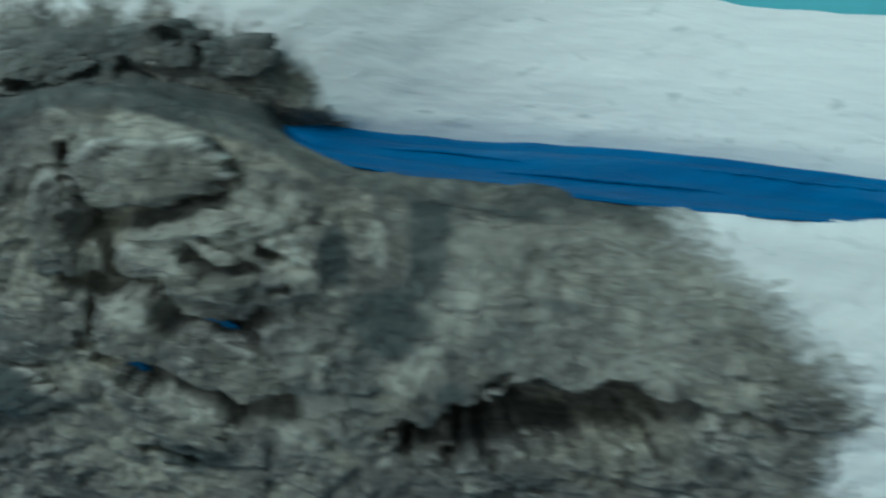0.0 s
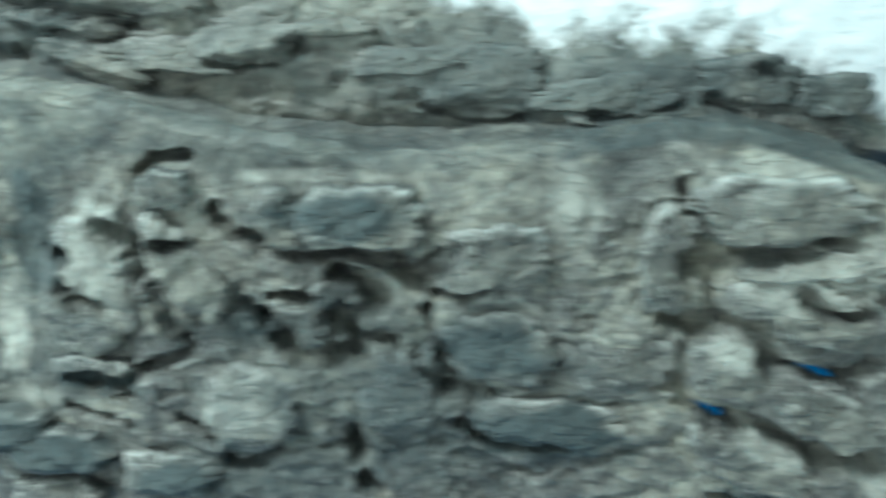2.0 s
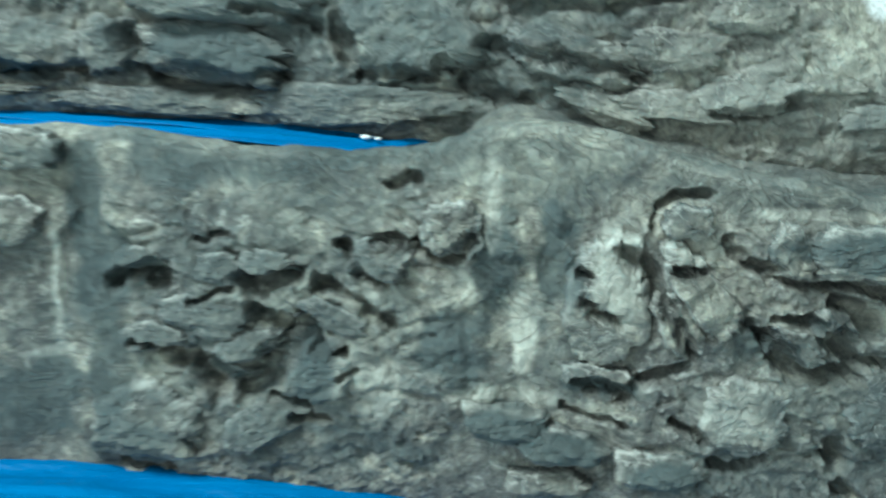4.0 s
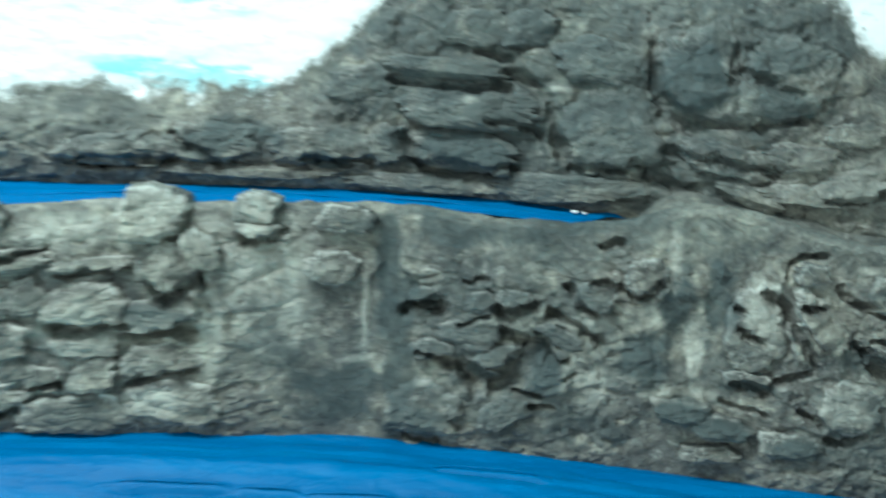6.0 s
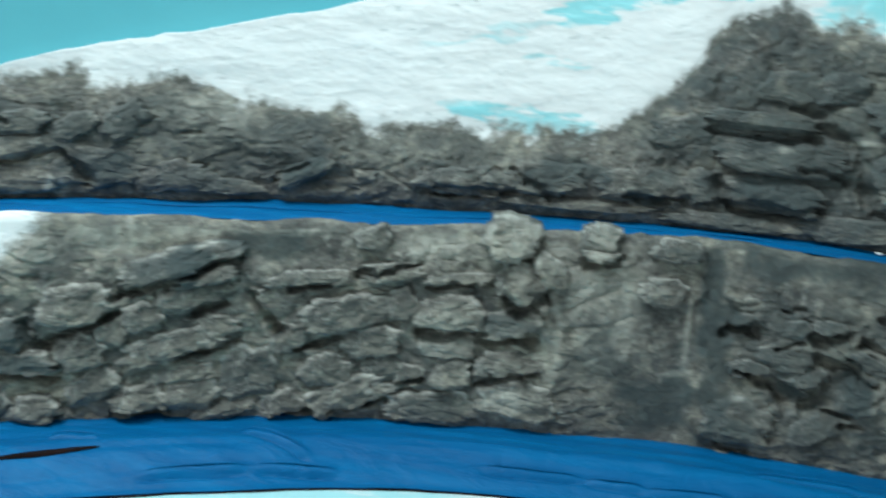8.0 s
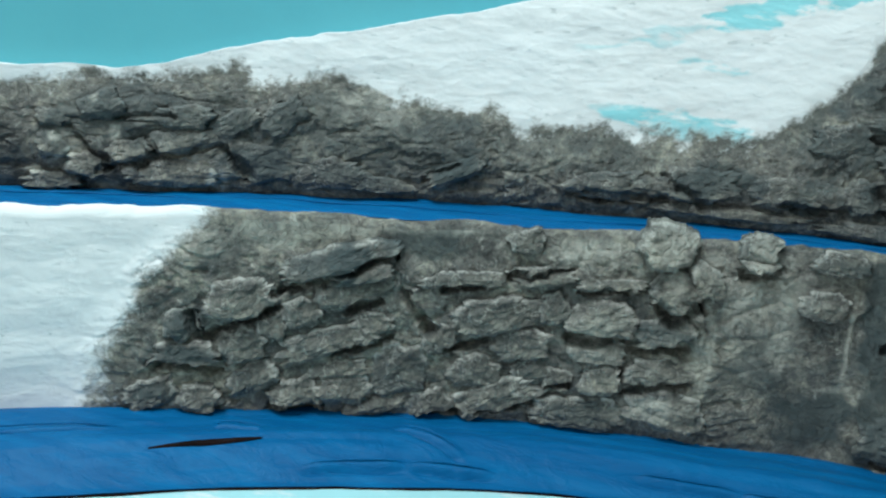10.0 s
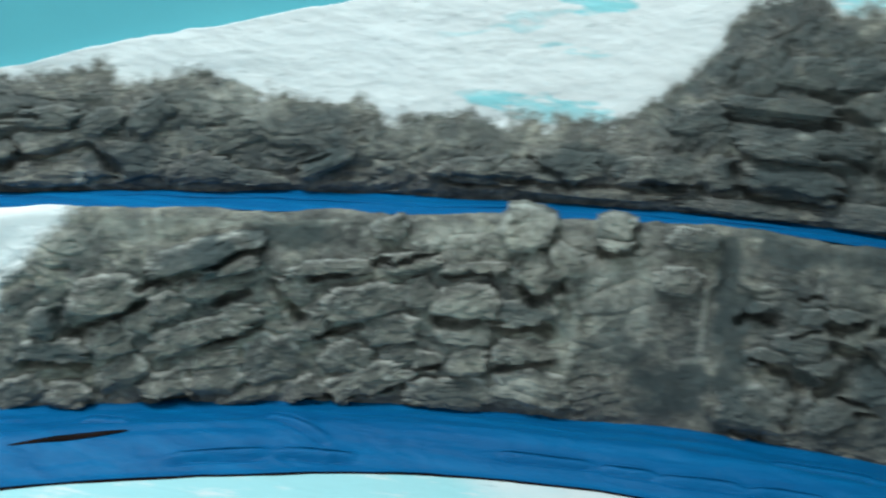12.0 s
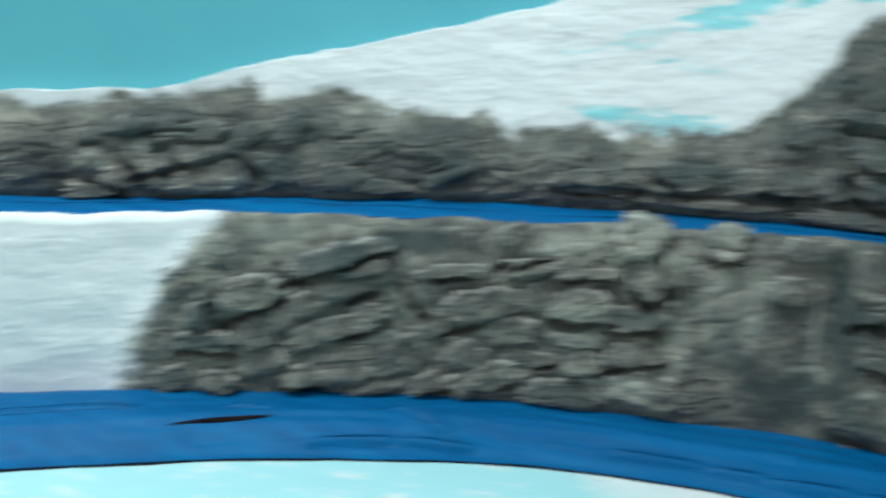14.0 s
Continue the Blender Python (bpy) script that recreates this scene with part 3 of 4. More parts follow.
# white plaster splashes on the mountainside, after one broad paler oval
SPLASHES = ((6.2, 2.4, 2.4, 0.8, 0, 0.28), (-5.82, 2.43, 0.18, 0.11, 0, 1), (-5.79, 2.24, 0.35, 0.09, 35, 1), (-5.37, 2.51, 0.09, 0.12, 0, 1), (-4.54, 2.12, 0.13, 0.25, 0, 0.9),
    (-4.72, 2.3, 0.15, 0.07, 0, 0.9), (-6.01, 2.09, 0.13, 0.06, 0, 1), (-5.58, 2.8, 0.14, 0.12, 30, 0.9), (-3.04, 3.1, 0.52, 0.23, 0, 0.4), (3.3,
    3.1, 0.5, 0.05, 0, 0.8), (2.5, 2.98, 0.11, 0.05, 0, 0.8), (3.2, 2.6, 0.08, 0.4, 0, 0.4), (-3.13, 2.98, 0.72, 0.36, 0, 0.5))


def blots(x, z, rows, seed):
    """How strongly each place lies inside the listed ragged ovals."""
    total = np.zeros_like(x)
    wob = 0.4 * rough(x * 5, z * 5, seed, 5, 0.6)
    for cx, cz, w, h, slant, much in rows:
        near = (np.abs(x - cx) < max(w, h)) & (np.abs(z - cz) < max(w, h))
        px, pz = x[near] - cx, z[near] - cz
        c, n = math.cos(radians(slant)), math.sin(radians(slant))
        u, v = (px * c + pz * n) * 2 / w, (-px * n + pz * c) * 2 / h
        total[near] = np.maximum(total[near], much * step(1.3, 0.5, np.hypot(u, v) + wob[near]))
    return total


def crack_depth(x, z, lines):
    """Depth of the open cracks and gaps: steep on the upper side, where the rock overhangs, shallow below."""
    total = np.zeros_like(x)
    wx, wz = x + 0.028 * rough(x * 6, z * 6, 301, 5, 0.6), z + 0.028 * rough(x * 6, z * 6, 302, 5, 0.6)
    swell = np.clip(1 + 0.6 * rough(x * 3.5, z * 3.5, 303, 4, 0.6), 0.65, 1.8)
    for wide, line in lines:
        for (ax, az), (bx, bz) in zip(line, line[1:]):
            near = (wx > min(ax, bx) - 0.2) & (wx < max(ax, bx) + 0.2) & (wz > min(az, bz) - 0.2) & (wz < max(az, bz) + 0.2)
            px, pz = wx[near] - ax, wz[near] - az
            dx, dz = bx - ax, bz - az
            s = np.clip((px * dx + pz * dz) / (dx * dx + dz * dz), 0, 1)
            gap = np.hypot(px - s * dx, pz - s * dz) / (swell[near] * wide)
            total[near] = np.maximum(total[near], (0.06 + 1.9 * wide) * np.minimum(swell[near], 1.2) * step(1.2, 0.15, gap))
    return np.minimum(total, 0.2)


def lower_cliff():
    cols = np.concatenate([np.linspace(-8.6, -5.3, 90)[:-1], np.linspace(-5.3, 2, 520)[:-1], np.linspace(2, 8.6, 660)[:-1], np.linspace(8.6, 10.8, 180)[:-1], np.linspace(10.8, 12.2, 30)])
    n = 200
    face = np.linspace(0, 1, n)
    foot, back, crest, bed = (along(k, cols, s) for k, s in ((FOOT, 0.35), (BACK, 0.35), (CREST, 0.08), (BED, 0.3)))
    crest = crest + 0.03 * rough(cols * 2.5, cols * 0 + 3.3, 5, 4)
    tunnel = step(3.85, 4.2, cols) * (1 - step(8.2, 8.5, cols))  # the bed runs hidden behind this stretch
    back, bed = back + 0.25, (bed - 0.06) * (1 - tunnel) + (crest + 0.3) * tunnel
    X = np.tile(cols, (n + 16 + 3, 1))
    Y, Z = np.zeros_like(X), np.zeros_like(X)
    Z[:n] = -0.25 + face[:, None] * (crest - 0.1 + 0.25)
    Y[:n] = foot + 0.03 * Z[:n]
    grey = np.ones_like(X)
    zc = Z[:n]
    left = step(-0.3, 0.3, cols + 4.98 - 0.75 * np.clip(zc / 1.9, 0, 1.2) ** 2.6 + 0.12 * rough(X[:n] * 2, zc * 2, 71, 4))
    right = 1 - step(10.2, 10.75, X[:n] + 0.8 * np.maximum(zc - 0.95, -0.1) + 0.15 * rough(X[:n] * 2, zc * 2, 72, 3))
    grey[:n] = left * right
    wash = washed(X[:n], zc)
    relief = rock_relief(X[:n], zc, 11) * (1 - 0.85 * wash) + 0.03 * wash * rough(X[:n] * 3, zc * 0.6, 31, 4)
    relief = relief * (0.1 + 0.9 * grey[:n]) + 0.02 * (1 - grey[:n]) * rough(X[:n] * 1.2, zc * 2, 33, 5)
    relief = relief * (1 - 0.75 * step(-0.3, -0.08, zc - crest))
    hollow = blots(X[:n], zc, HOLLOWS, 201)
    pale = np.zeros_like(X)
    pale[:n] = blots(X[:n], zc, RUNS, 203)
    slate_shade = np.zeros_like(X)
    # slate paint, plus shade of hollow and gaps put in the colour
    slate_shade[:n] = blots(X[:n], zc, CLIFF_WASH_SHADE, 205)
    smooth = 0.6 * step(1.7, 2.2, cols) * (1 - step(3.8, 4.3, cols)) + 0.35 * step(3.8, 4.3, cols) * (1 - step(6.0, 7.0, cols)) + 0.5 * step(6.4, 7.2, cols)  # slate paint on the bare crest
    slate_shade[n:n + 16] = smooth * (0.8 + 0.4 * rough(X[n:n + 16] * 1.5, np.arange(16)[:, None] * 0.3, 207, 4))
    pale[n:n + 16] = 0.2 * step(4.0, 4.4, cols) * (1 - step(6.0, 6.6, cols)) * (0.7 + 0.6 * rough(X[n:n + 16] * 2, np.arange(16)[:, None] * 0.4, 208, 4))
    Y[:n] -= (relief - 1.5 * hollow - crack_depth(X[:n], zc, CRACKS)) * step(-0.2, 0.15, zc)
    for k in range(16):  # rounded crest, then the shelf behind it
        s = (k + 1) / 16
        a = min(1.0, s * 3) * math.pi / 2
        r = n + k
        run = max(0.0, (s - 1 / 3) * 1.5)
        Y[r] = np.maximum(Y[n - 1], Y[n - 1] + 0.12 * (1 - math.cos(a))) * (1 - run) + back * run
        Z[r] = (Z[n - 1] + 0.1 * math.sin(a)) * (1 - run) + bed * run - 0.08 * float(step(0.0, 0.2, run)) + 0.012 * rough(cols * 3, cols * 0 + k * 0.4, 41, 4)
        grey[r] = grey[n - 1]
    for k, (dy, z) in enumerate(((0.05, 1.2), (0.05, 0.2), (0.05, -0.3))):
        Y[n + 16 + k], Z[n + 16 + k], grey[n + 16 + k] = back + dy, z, grey[n - 1]
    top = tagged(empty("rock_cliff", (0, 0, 0)), "grey painted plaster rock cliff of a model landscape, dry-brushed edges", "cliff")
    sheet("cliff_face", X, Y, Z, LAND, (("rock_paint", grey), ("turquoise_paint", grey * 0), ("pale_run", pale), ("slate_and_shade", slate_shade)), top)
    return top


def turquoise(x, z):
    """Pale turquoise brush patches on the snow: a small pool, a flowing streak and a few dabs."""
    z, x = z + 0.06 * rough(x * 3, z * 7, 401, 5, 0.6), x + 0.2 * rough(x * 2, z * 8, 402, 4)
    t = np.maximum(0, 1 - ((x + 0.05) / 0.8) ** 2 - ((z - 3.08 + 0.12 * x) / 0.14) ** 2)
    line = np.interp(x, (-0.1, 0.3, 0.6, 1.0, 1.9, 2.6), (4.03, 4.2, 4.27, 4.46, 4.57, 4.6))
    s = (z - line) / np.interp(x, (-0.1, 0.3, 0.8, 1.9), (0.05, 0.13, 0.14, 0.07))
    t = np.maximum(t, np.maximum(0, 1 - s * s) * step(-0.15, 0.1, x) * (1 - step(2.2, 2.8, x)))
    trail = (z - 3.78 - 0.24 * (x + 1.1)) / 0.05
    t = np.maximum(t, 0.16 * np.maximum(0, 1 - trail * trail) * step(-1.3, -0.9, x) * (1 - step(0.5, 0.9, x)))
    for cx, cz, w, h in ((0.34, 3.69, 0.12, 0.05), (0.1, 3.73, 0.14, 0.05), (-0.5, 3.9, 0.2, 0.05)):
        t = np.maximum(t, 0.3 * np.maximum(0, 1 - ((x - cx) / w) ** 2 - ((z - cz) / h) ** 2))
    t = np.maximum(t, step(2.6, 2.9, x) * (1 - step(3.5, 3.9, x)) * step(4.1, 4.2, z))
    return np.clip(t * 2.5, 0, 1)


def mountainside():
    cols = np.concatenate([np.linspace(-8.6, -6.2, 60)[:-1], np.linspace(-6.2, 8.6, 1250)[:-1], np.linspace(8.6, 11.9, 100)])
    n = 210
    v = np.linspace(0, 1, n)[:, None]
    back, bed, sky = along(BACK, cols, 0.35), along(BED, cols, 0.3), along(SKYLINE, cols, 0.12)
    sky = sky + 0.03 * rough(cols * 2.2, cols * 0, 81, 4)
    paint = along(PAINT, cols, 0.05)
    X = np.tile(cols, (n + 3, 1))
    Z, Y, grey, teal = (np.zeros_like(X) for _ in range(4))
    Z[:n] = bed - 0.15 + v * (sky - bed + 0.15)
    xz, zz = X[:n], Z[:n]
    grey[:n] = step(0.24, -0.16, zz - paint - 0.1 * rough(xz * 3.3, zz * 3.3, 91, 5, 0.65))
    relief = (rock_relief(xz, zz, 23, 0.6, 0.3) - 0.7 * crack_depth(xz, zz, MOUNTAIN_CRACKS)) * (0.3 + 0.7 * step(0.0, -0.4, zz - paint)) * grey[:n] + (1 - grey[:n]) * (0.016 * rough(xz * 0.9, zz * 2.2, 95, 5) + 0.004 * rough(xz * 3, zz * 7, 97, 5, 0.65) + 0.05)
    out = 0.1 * grey[:n] * np.sin(np.clip((zz - bed) / np.maximum(paint - bed, 0.2), 0, 1) * np.pi)
    Y[:n] = back + 0.04 * (zz - 2) - (relief + out) * step(-0.1, 0.1, zz - bed)
    teal[:n] = turquoise(xz, zz) * (1 - grey[:n])
    for k, (dy, dz) in enumerate(((0.12, 0.0), (0.3, -0.05), (0.3, -9))):
        Y[n + k] = back + 0.12 + dy
        Z[n + k] = np.maximum(sky + dz, -0.3)
    top = tagged(empty("mountainside", (0, 0, 0)), "plaster mountainside with grey rock paint below bare white snow", "mountain")
    sheet("mountain_face", X, Y, Z, LAND, (("rock_paint", grey), ("turquoise_paint", teal), ("pale_run", blots(X, Z, SPLASHES, 209)), ("slate_and_shade", blots(X, Z, MOUNTAIN_WASH_SHADE, 207))), top)
    return top


def film_folds(x, s, seed):
    """Soft lengthwise ripples of loosely taped film."""
    drift = s * 5 + 0.8 * rough(x * 0.2, s * 0 + 0.5, seed + 4, 3)
    return 0.022 * rough(x * 0.22, drift, seed, 3, 0.6) + 0.012 * rough(x * 1.6, s * 6, seed + 9, 4) + 0.02 * billow(x * 0.4, s * 3, seed + 2, 3)


def fold(film, cols, Y, Z, x0, s0, x1, s1, deep, loft=1.0):
    """A pleat of the film: a narrow flap lying over, open towards the front."""
    n, rows = 50, Y.shape[0]
    u = np.linspace(0, 1, n)
    x = x0 + (x1 - x0) * u
    i = np.clip(np.searchsorted(cols, x), 0, len(cols) - 1)
    sv = s0 + (s1 - s0) * u + 0.004 * np.sin(u * 5 + x0)
    lips = np.sin(np.pi * np.clip(u, 0.02, 0.98)) ** 0.5
    X, Yf, Zf = [], [], []
    g = np.clip(sv * (rows - 1), 0, rows - 1.001)
    k = g.astype(int)
    f = g - k
    y, z = (a[k, i] * (1 - f) + a[k + 1, i] * f for a in (Y, Z))
    for back, lift in ((1.0, 0.006), (0.6, 0.026), (0.15, 0.036), (0.0, 0.028), (0.06, 0.016)):
        X.append(x)
        Yf.append(y + deep * back * lips)
        Zf.append(z + loft * (lift * lips + 0.006))
    return sheet("fold", np.array(X), np.array(Yf), np.array(Zf), FILM, parent=film)


# long creases in the lower film: start and end, along and across (0 at the rock, 1 at the front edge)
CREASES = ((-2.4, 0.43, -1.66, 0.77), (-2.1, 0.83, -1.36, 0.88), (-0.16, 0.79, 0.8, 0.81), (0.8, 0.81, 1.33, 0.82), (1.33, 0.82, 2.09, 0.79), (2.09, 0.79, 2.81, 0.76),
           (-2.97, 0.86, -2.1, 0.83), (-3.86, 0.42, -3.45, 0.51), (2.31, 0.47, 3.26, 0.43), (4.8, 0.4, 7.0, 0.5), (-6.2, 0.5, -4.6, 0.42))


def lower_film():
    cols = np.linspace(-8.5, 12.0, 900)
    s = np.linspace(0, 1, 90)[:, None]
    foot = along(FOOT, cols, 0.35)
    edge = 0.025 * rough(cols * 1.2, cols * 0, 61, 4)
    X = np.tile(cols, (90, 1))
    S = s + 0 * cols
    Y = foot + 0.1 - s * (0.1 + along(FILM_WIDTH, cols, 0.2) + edge)
    Z = 0.04 - 0.06 * step(1.5, 4.5, cols) * (1 - s) - 0.26 * step(0.55, 1.0, s) + film_folds(X, s, 63) * np.minimum(1, 6 * s) * step(1.0, 0.86, s)
    for x0, s0, x1, s1 in CREASES:
        u = (X - x0) / (x1 - x0)
        d = S - s0 - (s1 - s0) * np.clip(u, 0, 1) - 0.004 * np.sin(u * 5 + x0)
        inside = step(-0.05, 0.15, u) * step(1.05, 0.8, u)
        Z = Z + inside * (0.025 * np.exp(-((d / 0.03) ** 2)) - 0.045 * np.exp(-(((d - 0.04) / 0.014) ** 2)))
    ob = sheet("masking_film", X, Y, Z, FILM)
    ob.modifiers.new("thickness", "SOLIDIFY").thickness = 0.0008
    for x0, s0, x1, s1 in CREASES:
        fold(ob, cols, Y, Z, x0, s0, x1, s1, 0.045)
    return tagged(ob, "wrinkled blue plastic masking film taped over a track bed", "masking film")


def upper_film(west, east, tip_west, tip_east, pleats, set_back=0.16):
    """Film on the upper bed, drawn to a point where rock covers it."""
    cols = np.linspace(west, east, int((east - west) * 40))
    s = np.linspace(0, 1, 24)[:, None]
    foot, back, bed = along(FOOT, cols, 0.35), along(BACK, cols, 0.35), along(BED, cols, 0.3)
    X = np.tile(cols, (24, 1))
    near = np.minimum(foot + set_back, back - 0.35)
    open_ = np.ones_like(cols)
    if tip_west:
        open_ = open_ * step(west - 0.1, west + tip_west, cols)
    if tip_east:
        open_ = open_ * step(east + 0.02, east - tip_east, cols)
    near = back + (near - back) * open_ + 0.02 * rough(cols * 3, cols * 0, 69, 3)
    Y = (back + 0.02) * (1 - s) + near * s
    crest = np.minimum(along(CREST, cols, 0.08), bed)
    Z = bed * (1 - s) + (crest - 0.03) * s + film_folds(X, s, 67) * 0.7 + 0.02 * rough(cols * 1.5, cols * 0, 70, 3) * (1 - s)
    ob = sheet("masking_film", X, Y, Z, FILM)
    ob.modifiers.new("thickness", "SOLIDIFY").thickness = 0.0008
    for x0, s0, x1, s1 in pleats:
        fold(ob, cols, Y, Z, x0, s0, x1, s1, 0.06, 0.65)
    return ob


def backdrop():
    cols = np.linspace(-8.6, 11.9, 160)
    z = np.linspace(-0.3, 14, 30)[:, None]
    back = along(BACK, cols, 0.5) + 0.5
    ob = sheet("backdrop", np.tile(cols, (30, 1)), np.tile(back, (30, 1)), z + 0 * cols, SKY)
    ob.modifiers.new("thickness", "SOLIDIFY").thickness = -0.012
    return tagged(ob, "smooth turquoise painted sky backdrop behind the mountains", "backdrop", kind="structure")


def foreground():
    cols = np.linspace(-9, 12.5, 420)
    s = np.linspace(0, 1, 60)[:, None]
    foot = along(FOOT, cols, 0.35)
    X = np.tile(cols, (60, 1))
    Y = (foot + 0.4) * (1 - s) + (foot * 0.3 - 5.6) * s
    Z = -0.24 + 0.03 * rough(X * 1.0, Y * 1.0, 101, 5) * step(0.25, 0.4, s)
    teal = step(0.0, 0.8, 0.35 - X * 0.9 + 0.5 * rough(X * 0.8, Y * 0.8, 103, 4))
    ob = sheet("ground", X, Y, Z, LAND, (("rock_paint", X * 0), ("turquoise_paint", teal * 0.8)))
    ob.modifiers.new("thickness", "SOLIDIFY").thickness = -0.01
    return tagged(ob, "white plaster ground with pale turquoise paint beside blue film", "ground", kind="structure")


def room():
    x0, x1, y0, y1, z0, z1 = -2.6, 2.6, -3.0, 0.75, -0.95, 1.65
    t = 0.1
    for name, b in (("floor", (x0, x1, y0, y1, z0 - t, z0)), ("ceiling", (x0, x1, y0, y1, z1, z1 + t)),
                    ("wall_north", (x0 - t, x1 + t, y1, y1 + t, z0 - t, z1 + t)), ("wall_south", (x0 - t, x1 + t, y0 - t, y0, z0 - t, z1 + t)),
                    ("wall_west", (x0 - t, x0, y0, y1, z0 - t, z1 + t)), ("wall_east", (x1, x1 + t, y0, y1, z0 - t, z1 + t))):
        tagged(box(name, *b, FLOOR if name == "floor" else WALL), "plain " + name.split("_")[0] + " of the room", name.split("_")[0], kind="structure")
    table = tagged(empty("layout_table", (0, 0, -0.95)), "raw wooden table under the model landscape", "table")
    box("tabletop", -1.0, 1.3, -0.62, 0.72, -0.075, -0.045, WOOD, table, 0.003).location.z = 0.95
    for lx, ly in ((-0.9, -0.5), (1.2, -0.5), (-0.9, 0.6), (1.2, 0.6)):
        box("leg", lx - 0.03, lx + 0.03, ly - 0.03, ly + 0.03, -0.95, -0.075, WOOD, table, 0.003).location.z = 0.95


room()
backdrop()
foreground()
CLIFF = lower_cliff()
MOUNTAIN = mountainside()
LOWER = lower_film()
tagged(upper_film(-8.5, 3.9, 0, 0.7, ((-6.6, 0.45, -4.6, 0.5), (-4.4, 0.4, -1.5, 0.62), (-1.2, 0.72, 0.3, 0.5), (0.5, 0.6, 1.5, 0.7), (1.6, 0.5, 2.6, 0.7))), "narrow crumpled blue masking film along the rock ledge", "masking film")
tagged(upper_film(8.36, 11.9, 0.2, 0, ((8.75, 0.45, 9.5, 0.5), (9.3, 0.7, 10.3, 0.66), (10.2, 0.4, 11.2, 0.45)), 0.12), "smooth blue masking film strip below white plaster snow", "masking film")


def tear():
    """A long slit in the film: a near-black lens laid on it, the hole's shade in its colour."""
    n = 40
    u = np.linspace(0, 1, n)
    gape = 0.05 * np.sin(u * np.pi) ** 0.8 * (0.55 + 0.6 * u) + 0.006
    x = -4.19 + 0.8 * u
    wide = along(FILM_WIDTH, x, 0.2) + 0.1
    y = along(FOOT, x, 0.35) + 0.1 - (0.72 - 0.07 * u) * wide + 0.006 * np.sin(u * 6)
    X = np.stack([x, x, x])
    Y = np.stack([y - gape * 0.6, y, y + gape * 0.6])
    S = (along(FOOT, X, 0.35) + 0.1 - Y) / wide
    Z = 0.05 - 0.26 * step(0.55, 1.0, S) + film_folds(X, S, 63) + 0.004 * np.array([[0], [1], [0]])
    ob = sheet("film_tear", X, Y, Z, DARK, parent=LOWER)
    ob.modifiers.new("thickness", "SOLIDIFY").thickness = -0.001
    return tagged(ob, "dark reddish slit in the film, inner shade in its colour")


tear()


def underlay():
    """The brown edge of the track bed that shows below the film's front hem."""
    cols = np.linspace(-8.4, 11.8, 300)
    foot = along(FOOT, cols, 0.35)
    front = foot - along(FILM_WIDTH, cols, 0.2) - 0.025 * rough(cols * 1.2, cols * 0, 61, 4)
    X = np.tile(cols, (3, 1))
    Y = np.stack([front + 0.2, front - 0.008 * (1 + rough(cols * 3, cols * 0, 66, 3)), front - 0.01])
    Z = np.stack([cols * 0 - 0.232, cols * 0 - 0.23, cols * 0 - 0.26])
    return tagged(sheet("underlay_edge", X, Y, Z, DARK, parent=LOWER), "thin reddish brown underlay strip")


def scrap(x, z, w, h, slant):
    """A shred of blue film caught in a crack."""
    n = 12
    u = np.linspace(-1, 1, n)
    wide = np.sqrt(np.clip(1 - u * u, 0, 1)) * h / 2 + 0.004
    c, k = math.cos(radians(slant)), math.sin(radians(slant))
    X = x + np.stack([u * w / 2 * c - t * wide * k for t in (-1, 0, 1)])
    Z = z + np.stack([u * w / 2 * k + t * wide * c for t in (-1, 0, 1)])
    Y = np.tile(along(FOOT, x + u * w / 2, 0.35), (3, 1)) + 0.03 * z - 0.03 + 0.02 * np.array([[1], [0], [1]]) + 0.012 * np.sin(u * 8)
    ob = sheet("film_scrap", X, Y, Z, FILM)
    ob.modifiers.new("thickness", "SOLIDIFY").thickness = 0.0006
    return tagged(ob, "small shred of blue film caught in a rock crack", "film scrap", "film scraps in cracks")


def crumb(x, y, z, size, number):
    """A flake of white plaster lying on the film."""
    bm = bmesh.new()
    bmesh.ops.create_icosphere(bm, subdivisions=2, radius=size * 0.05)
    for v in bm.verts:
        k = 1 + 0.5 * noise.noise(v.co * 120 + Vector((number, 0, 0)))
        v.co = Vector((v.co.x * 1.5, v.co.y * 1.1, v.co.z * 0.6)) * k
    ob = part("plaster_crumb", bm, CHALK)
    ob.location = (x * 0.1, y * 0.1, z * 0.1)
    return tagged(ob, "white plaster crumb lying on blue masking film", "plaster crumb", "plaster crumbs on the film")


underlay()
CHALK = plain("white_plaster", (0.7, 0.72, 0.72), (0.8, 0.81, 0.8), 60)
scrap(8.01, 1.075, 0.26, 0.04, -25)
scrap(7.61, 0.85, 0.17, 0.045, -32)
crumb(3.42, 0.95, 2.07, 0.045, 3)
crumb(3.5, 0.9, 2.068, 0.03, 9)


